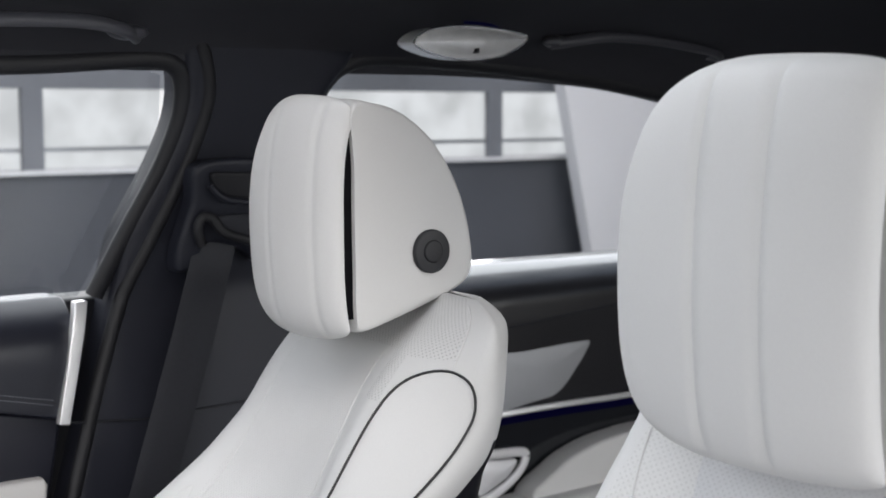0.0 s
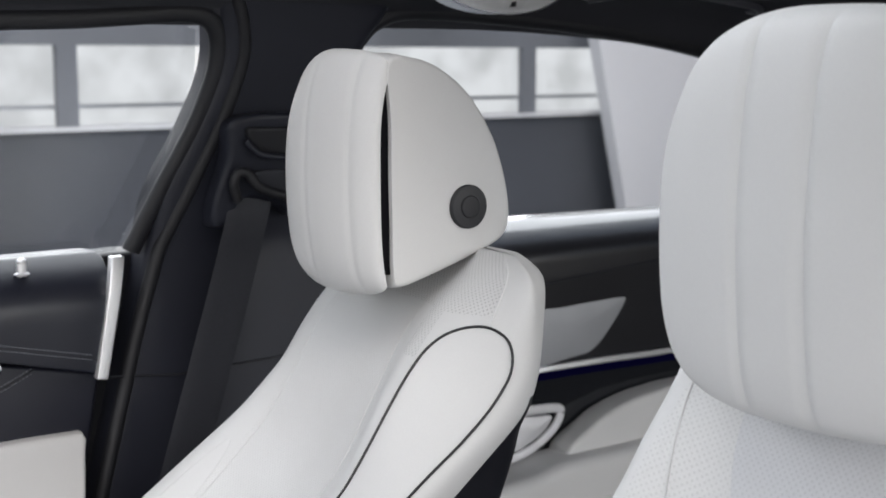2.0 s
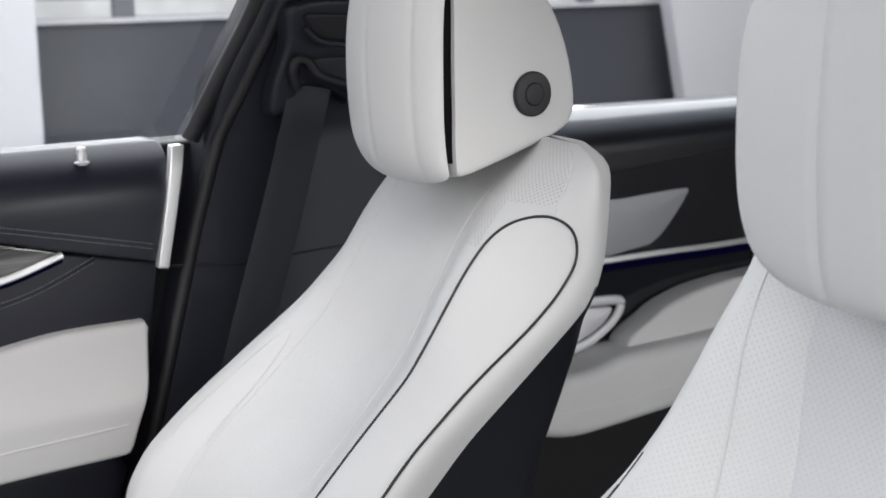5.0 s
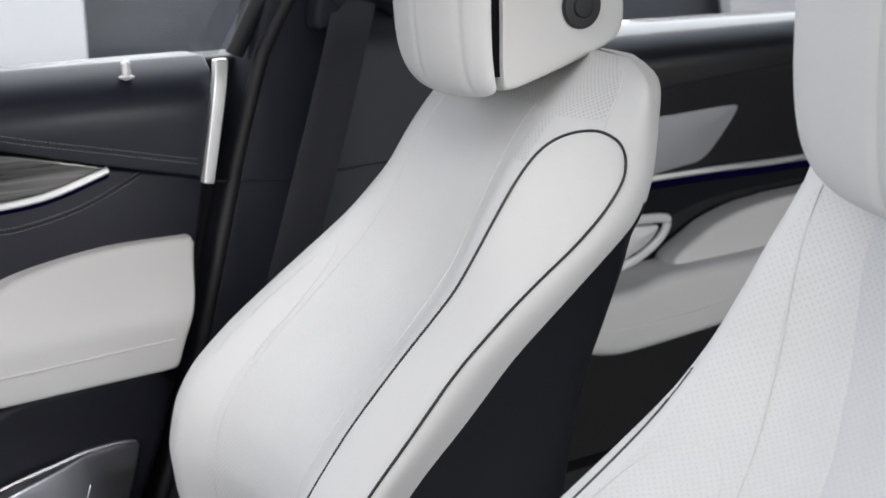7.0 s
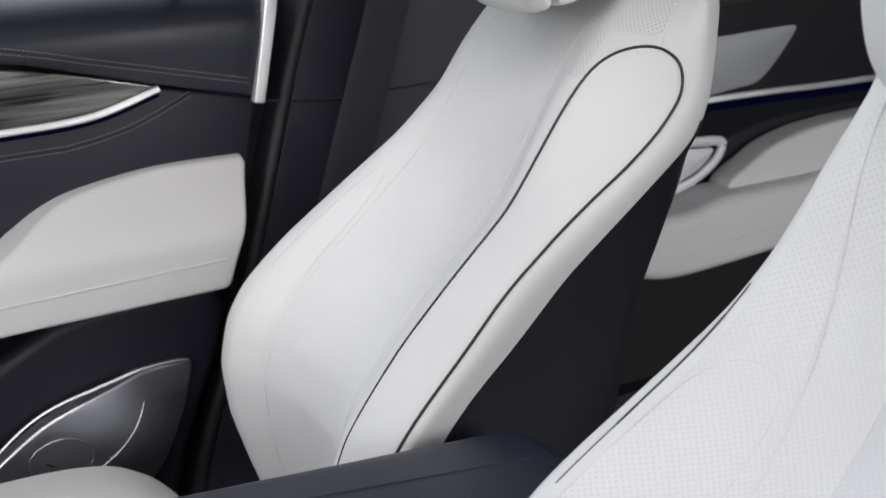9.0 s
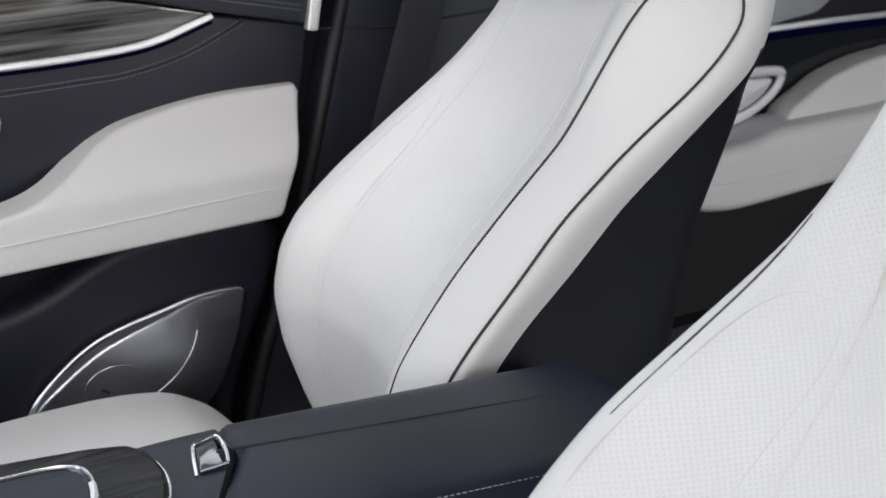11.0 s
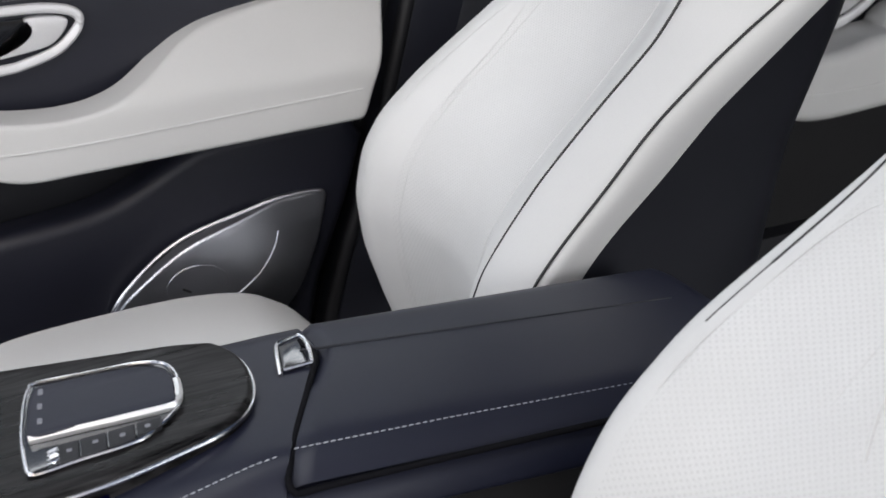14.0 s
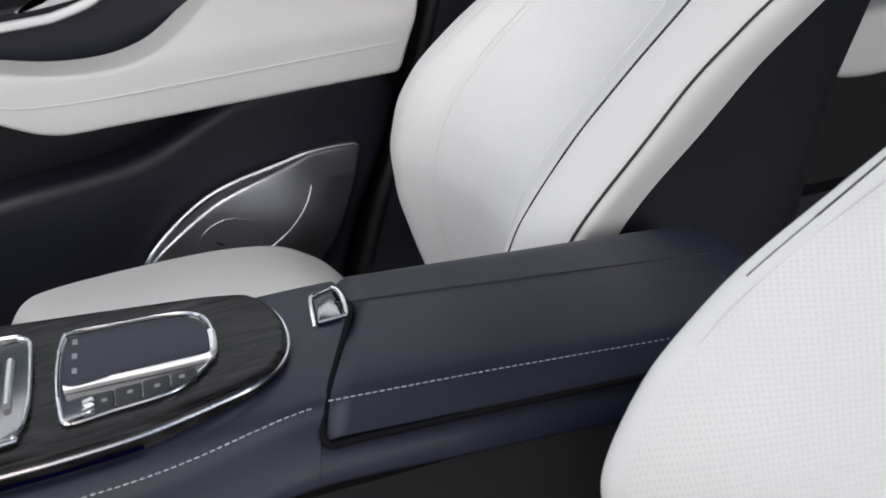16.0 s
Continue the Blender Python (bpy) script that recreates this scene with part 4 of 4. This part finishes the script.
    # Black filler puts the slit's deep shade into colour.
    gap = [(x + deep * 1.4, z) for x, z in ((0.806, 1.100), (0.812, 1.0), (0.806, 0.895), (0.79, 0.895), (0.786, 0.95), (0.784, 1.0), (0.786, 1.06), (0.797, 1.10))]
    bm = slab(gap, -0.1125, 0.10, 0.002)
    for v in bm.verts:
        v.co = wh(v.co)
    part("headrest_gap", bm, M_gap_shade, s, "black filler painting the shade between headrest halves")
    for i, (r0, h, mm) in enumerate(((0.024, 0.006, M_shell), (0.0125, 0.0085, M_rubber))):
        circ = [(0.901 + r0 * math.cos(a), 0.962 + r0 * math.sin(a)) for a in (2 * math.pi * k / 40 for k in range(40))]
        bm = slab(circ, -0.1185 - h, 0.02, 0.002)
        for v in bm.verts:
            v.co = wh(v.co)
        part("button" if i == 0 else "button_cap", bm, mm, s, "round black headrest button")
    for y in (-0.06, 0.06):
        part("headrest_post", tube([wh((0.905, y, 0.86)), wh((0.885, y, 0.93))], 0.006, sides=12), M_chrome, s, "chrome headrest post")
    return s


seat("passenger_seat", "white leather passenger seat with black piping and dark back", 0.0, 1.295, 0.0, 1)
seat("driver_seat", "white leather driver seat with perforated centre and headrest", -0.16, 0.53, 0.02, -1, 0.2, 0.3, (0.013, 0.0), ((0.30, 0.070), (0.40, 0.064), (0.47, 0.040), (0.52, 0.003), (0.58, -0.028), (0.63, -0.033), (0.67, -0.016), (0.72, 0.003), (0.76, 0.003), (0.80, -0.012), (0.86, -0.031)))

# ---------------------------------------------------------------- centre console
con = thing("center_console", "slate leather centre console with wood trim and controls", "console")


def lid_z(x):
    return 0.552 - 0.075 * max(0.0, x - 0.24)


BODY = [(1.02, 0.09), (1.045, 0.06), (1.040, 0.028), (1.022, 0.010), (0.99, 0.006), (0.93, 0.005), (0.87, 0.0045), (0.847, 0.0058), (0.833, 0.016), (0.821, 0.033), (0.816, 0.045), (0.818, 0.052), (0.835, 0.056), (0.87, 0.058)]
# the same places further forward, where the body falls away beside the wood
NOSE = [(1.02, 0.09), (1.045, 0.06), (1.040, 0.028), (1.022, 0.010), (0.99, 0.008), (0.93, 0.008), (0.871, 0.0105), (0.842, 0.0195), (0.826, 0.032), (0.815, 0.047), (0.811, 0.056), (0.813, 0.063), (0.835, 0.068), (0.87, 0.07)]
LID = [(1.035, 0.030), (1.036, 0.020), (1.022, 0.004), (0.99, 0.0), (0.93, -0.002), (0.87, 0.0), (0.848, 0.004), (0.833, 0.014), (0.826, 0.0205)]


def front_z(x):
    return 0.552 - 0.05 * max(0.0, 0.20 - x)

def nose_share(x):
    t = max(0.0, min(1.0, (0.235 - x) / 0.15))
    return t * t * (3 - 2 * t)


def console_run(x0, x1, n, sect, height, rim=0.005, skew0=0.0, skew1=0.0, nose=None):
    """A length of console; skew: how far an end slants forward towards the near side."""
    bm, g = bmesh.new(), []
    back = curve([(y, d, 0) for y, d in sect], 4)
    lead = curve([(y, d, 0) for y, d in nose or sect], 4)
    for i in range(n + 1):
        f = i / n
        prof = [a.lerp(b, nose_share(x0 + (x1 - x0) * f)) for a, b in zip(back, lead)]
        e = rim * max(0.0, 1 - min(i, n - i) / 2)
        ring = []
        for p in prof:
            x = x0 + (x1 - x0) * f + (skew0 * (1 - f) + skew1 * f) * (min(p.x, 0.97) - 0.82)
            ring.append(bm.verts.new((x, p.x + (e if p.x < 0.93 else -e), height(x) - p.y - e)))
        g.append(ring)
    for a, b in zip(g, g[1:]):
        for i in range(len(prof) - 1):
            bm.faces.new((a[i], a[i + 1], b[i + 1], b[i]))
        bm.faces.new((a[0], b[0], b[-1], a[-1]))
    bm.faces.new(g[0])
    bm.faces.new(list(reversed(g[-1])))
    return bm


part("console_body", console_run(-0.5, 0.2237, 60, BODY, front_z, 0.0005, 0, 0.54, NOSE), M_dash, con, "slate leather console body")
part("console_base", box(-0.5, 0.66, 0.842, 1.038, 0.0, 0.475), M_carpet, con, "black carpeted console base")
part("console_rear", console_run(0.224, 0.64, 30, [(y, max(d, 0.0225)) for y, d in BODY], lid_z, 0.0005, 0.54, 0), M_dash, con, "slate leather console rear")
part("armrest_lid", console_run(0.226, 0.655, 70, LID, lid_z, 0.004, 0.54, 0), M_dash, con, "slate leather armrest lid")
# Black cord along the lid's edge stands in for the shade in its groove.
gap_line = [(0.2955, 0.990, 0.5475), (0.2990, 0.962, 0.548)] + [(0.224 + 0.54 * (y - 0.82), y, 0.5485 - d) for y, d in ((0.93, 0.001), (0.87, 0.0025), (0.846, 0.007), (0.834, 0.013))] + [(0.2295, 0.8275, 0.5340), (0.2310, 0.8240, 0.5300), (0.2360, 0.8225, 0.5275), (0.26, 0.8225, lid_z(0.26) - 0.0235), (0.34, 0.8225, lid_z(0.34) - 0.0215), (0.45, 0.8225, lid_z(0.45) - 0.0197), (0.61, 0.8225, lid_z(0.61) - 0.018)]
part("lid_gap", tube(curve(gap_line, 6), 0.0026), M_gap_shade, con, "black cord in place of the shaded gap round the lid")
line = []
for x in (-0.20, -0.10, -0.02, 0.05, 0.10, 0.14, 0.18, 0.205, 0.228):
    f = nose_share(x - 0.012)
    line.append((x + 0.005, 0.8465 + (0.8420 - 0.8465) * f - 0.0005, front_z(x) - (0.0060 + (0.0195 - 0.0060) * f) + 0.0006))
part("stitching", stitches(curve(line, 10), 0.0034, 0.0020, 0.00042), M_thread, con, "pale contrast stitching")
part("stitching", stitches([(0.241 + 0.01 * i, 0.8470 - 0.012 * max(0.0, 0.01 * i - 0.12), lid_z(0.245 + 0.01 * i) - 0.0042 - 0.009 * max(0.0, 0.01 * i - 0.12)) for i in range(38)], 0.0034, 0.0020, 0.00042), M_thread, con, "pale contrast stitching")
part("lid_seam", tube([(0.29 + 0.01 * i, 0.972 - 0.0006 * i, lid_z(0.29 + 0.01 * i) + 0.0012) for i in range(34)], 0.0012), M_dseam, con)
wood = curve([(-0.3218, 1.1525, 0), (-0.0743, 1.0886, 0), (0.0494, 1.0567, 0), (0.1319, 1.0354, 0), (0.2155, 1.0124, 0), (0.2345, 0.9998, 0), (0.2436, 0.9695, 0), (0.2401, 0.9338, 0), (0.2267, 0.9042, 0), (0.2038, 0.8839, 0), (0.1684, 0.8732, 0), (0.1154, 0.8632, 0), (0.0594, 0.8618, 0), (0.0237, 0.8636, 0), (-0.0834, 0.869, 0), (-0.3333, 0.8816, 0)], 6, True)
slope = lambda x, y: 0.05 * max(0.0, 0.20 - x)
part("wood_panel", slab([p[:2] for p in wood], 0.557, 0.02, 0.005, "z", warp=slope), M_wood, con, "glossy dark open-grain wood panel")
part("wood_rim", tube([(p.x, p.y, 0.551 - slope(p.x, 0)) for p in wood], 0.0019, True), M_chrome, con, "chrome rim round the wood panel")
pad = curve([(0.0909, 0.9914, 0), (0.0955, 0.9941, 0), (0.1369, 0.9886, 0), (0.1654, 0.9828, 0), (0.1817, 0.9711, 0), (0.1855, 0.9549, 0), (0.1824, 0.9325, 0), (0.1779, 0.9203, 0), (0.1504, 0.9212, 0), (0.1113, 0.9251, 0), (0.0791, 0.9285, 0), (0.0775, 0.9375, 0), (0.0827, 0.9654, 0)], 5, True)
sur = curve([(0.0897, 1.0044, 0), (0.096, 1.0098, 0), (0.1267, 1.0046, 0), (0.164, 0.9984, 0), (0.1835, 0.9895, 0), (0.1907, 0.9737, 0), (0.189, 0.9453, 0), (0.1838, 0.9263, 0), (0.1755, 0.914, 0), (0.1607, 0.9011, 0), (0.1425, 0.8918, 0), (0.1033, 0.8904, 0), (0.0764, 0.8887, 0), (0.0705, 0.8935, 0), (0.0705, 0.9109, 0), (0.0745, 0.9442, 0), (0.0825, 0.9818, 0)], 5, True)
part("control_tray", slab([p[:2] for p in sur], 0.5585, 0.01, 0.002, "z", warp=slope), M_gloss, con, "gloss black control tray")
part("tray_rim", tube([(p.x, p.y, 0.559 - slope(p.x, 0)) for p in sur], 0.0017, True), M_chrome, con, "chrome rim round the controls")
part("touchpad", slab([p[:2] for p in pad], 0.5655, 0.008, 0.002, "z", warp=slope), M_dash, con, "matt slate touchpad")
part("release_bezel", tube(curve([(0.2645, 0.944, 0.5485), (0.2700, 0.968, 0.5495), (0.2752, 0.986, 0.5495), (0.2800, 0.9915, 0.5495), (0.2940, 0.9955, 0.5495), (0.2985, 0.992, 0.5495), (0.2978, 0.975, 0.5495), (0.2925, 0.953, 0.5495), (0.2890, 0.9505, 0.5495), (0.2690, 0.9500, 0.5490)], 6), 0.0019), M_chrome, con, "chrome bezel of the lid release")
part("release_button", slab(rounded([(0.2680, 0.951), (0.2770, 0.989), (0.2965, 0.993), (0.2900, 0.952)], 0.005), 0.5492, 0.006, 0.002, "z"), M_gloss, con, "gloss black lid release button")

# controls in the tray: key outlines and their symbols
KEY_SHAPES = [[(0.0948, 0.9136), (0.1082, 0.9129), (0.1043, 0.8902), (0.0909, 0.8896)],
        [(0.1094, 0.913), (0.1274, 0.9122), (0.1235, 0.8914), (0.1055, 0.8903)],
        [(0.1286, 0.9123), (0.1473, 0.912), (0.1437, 0.8938), (0.1247, 0.8915)],
        [(0.1485, 0.9121), (0.1662, 0.9116), (0.1639, 0.8998), (0.1449, 0.8939)]]
KEY_MARKS = [[(0.0972, 0.9058), (0.104, 0.905), (0.1027, 0.8988), (0.096, 0.8996)],
         [(0.1153, 0.9071), (0.1222, 0.9063), (0.1208, 0.9), (0.114, 0.9008)],
         [(0.1338, 0.9052), (0.1407, 0.9043), (0.1392, 0.898), (0.1323, 0.8988)],
         [(0.1519, 0.9076), (0.1589, 0.9067), (0.1573, 0.9003), (0.1503, 0.9011)]]
for outline, mark in zip(KEY_SHAPES, KEY_MARKS):
    key = part("key", slab(rounded(outline, 0.0012), 0.5615, 0.004, 0.0008, "z", warp=slope), M_shell, con, "satin black control key")
    part("icon", slab(rounded([Vector(q).lerp(sum((Vector(p) for p in mark), Vector((0, 0))) / 4, 0.45) for q in mark], 0.0008), 0.5621, 0.0008, 0.0002, "z", warp=slope), M_thread2, key, "pale unreadable key symbol")
ROLLER = [(0.0859, 0.9026), (0.0919, 0.9038)]
roller = part("roller", tube([(x, y, 0.5565 - slope(x, y)) for x, y in ROLLER], 0.0075, sides=24), M_chrome, con, "ribbed chrome thumb roller")
for k in range(7):
    a = math.pi * (0.12 + 0.76 * k / 6)
    c, d = 0.0077 * math.cos(a), 0.0077 * math.sin(a)
    part("rib", tube([(x + 0.3 * c, y + 0.95 * c, 0.5565 - slope(x, y) + d) for x, y in ROLLER], 0.0006, sides=5), M_alu, roller)
part("pad_edge", tube(curve([(x, y, 0.5612 - slope(x, y)) for x, y in [(0.0773, 0.931), (0.1112, 0.9274), (0.1502, 0.9228), (0.1771, 0.9222), (0.1843, 0.9336), (0.1875, 0.9514)]], 8), 0.0042, flat=0.9), M_strip, con, "satin chrome touchpad edge")
for outline in ([(0.0943, 0.9871), (0.0978, 0.9859), (0.0965, 0.9787), (0.093, 0.9798)], [(0.0904, 0.9674), (0.0938, 0.9662), (0.0925, 0.9592), (0.0891, 0.9603)], [(0.0868, 0.9473), (0.0902, 0.9462), (0.089, 0.9394), (0.0856, 0.9406)]):
    part("pad_symbol", slab(rounded(outline, 0.001), 0.5663, 0.001, 0.0002, "z", warp=slope), M_thread2, con, "small pale touchpad symbol")
scr = curve([(-0.0708, 1.0529, 0), (0.0469, 1.0261, 0), (0.0604, 1.0199, 0), (0.0658, 1.0094, 0), (0.0627, 0.983, 0), (0.0547, 0.9379, 0), (0.0456, 0.9048, 0), (0.037, 0.8914, 0), (0.0283, 0.8864, 0), (-0.0759, 0.8904, 0)], 6, True)
part("stowage_lid", slab([p[:2] for p in scr], 0.5600, 0.010, 0.002, "z", warp=slope), M_gloss, con, "gloss black stowage lid")
part("stowage_rim", tube([(p.x, p.y, 0.560 - slope(p.x, 0)) for p in scr], 0.0020, True), M_chrome, con, "chrome rim round the stowage lid")
part("stowage_handle", tube([(x, y, 0.562 - slope(x, y)) for x, y in [(0.0495, 0.9864), (0.0383, 0.9278)]], 0.0032), M_alu, con, "satin metal handle bar")
part("ambient_light", tube([(p.x, p.y - 0.004, 0.545 - slope(p.x, 0)) for p in wood if p.x < 0.12 and p.y < 0.95], 0.0016), M_blue, con, "dim blue ambient light line")


def nest(holder, *names):
    """Puts the small pieces of a part under that part."""
    for ob in list(bpy.data.objects):
        if ob.name.split(".")[0] == holder and ob.parent is not None and ob.parent.type == "EMPTY":
            for o in list(ob.parent.children):
                if o.name.split(".")[0] in names:
                    o.parent = ob


nest("button", "button_cap")
nest("wood_panel", "wood_rim")
nest("control_tray", "tray_rim")
nest("touchpad", "pad_edge", "pad_symbol")
nest("stowage_lid", "stowage_rim", "stowage_handle")
nest("release_button", "release_bezel")
nest("speaker_grille", "speaker_rim", "grille_rib", "cone_ring", "cone_mark")
nest("armrest", "armrest_seam")
nest("armrest_ledge", "armrest_seam")
nest("handle_bezel", "door_lever", "handle_recess")
nest("guide_housing", "guide_slot", "guide_lip", "guide_loop")
nest("lock_pin", "lock_collar")
nest("wood_insert", "chrome_edge")
nest("armrest_lid", "lid_seam", "lid_gap")
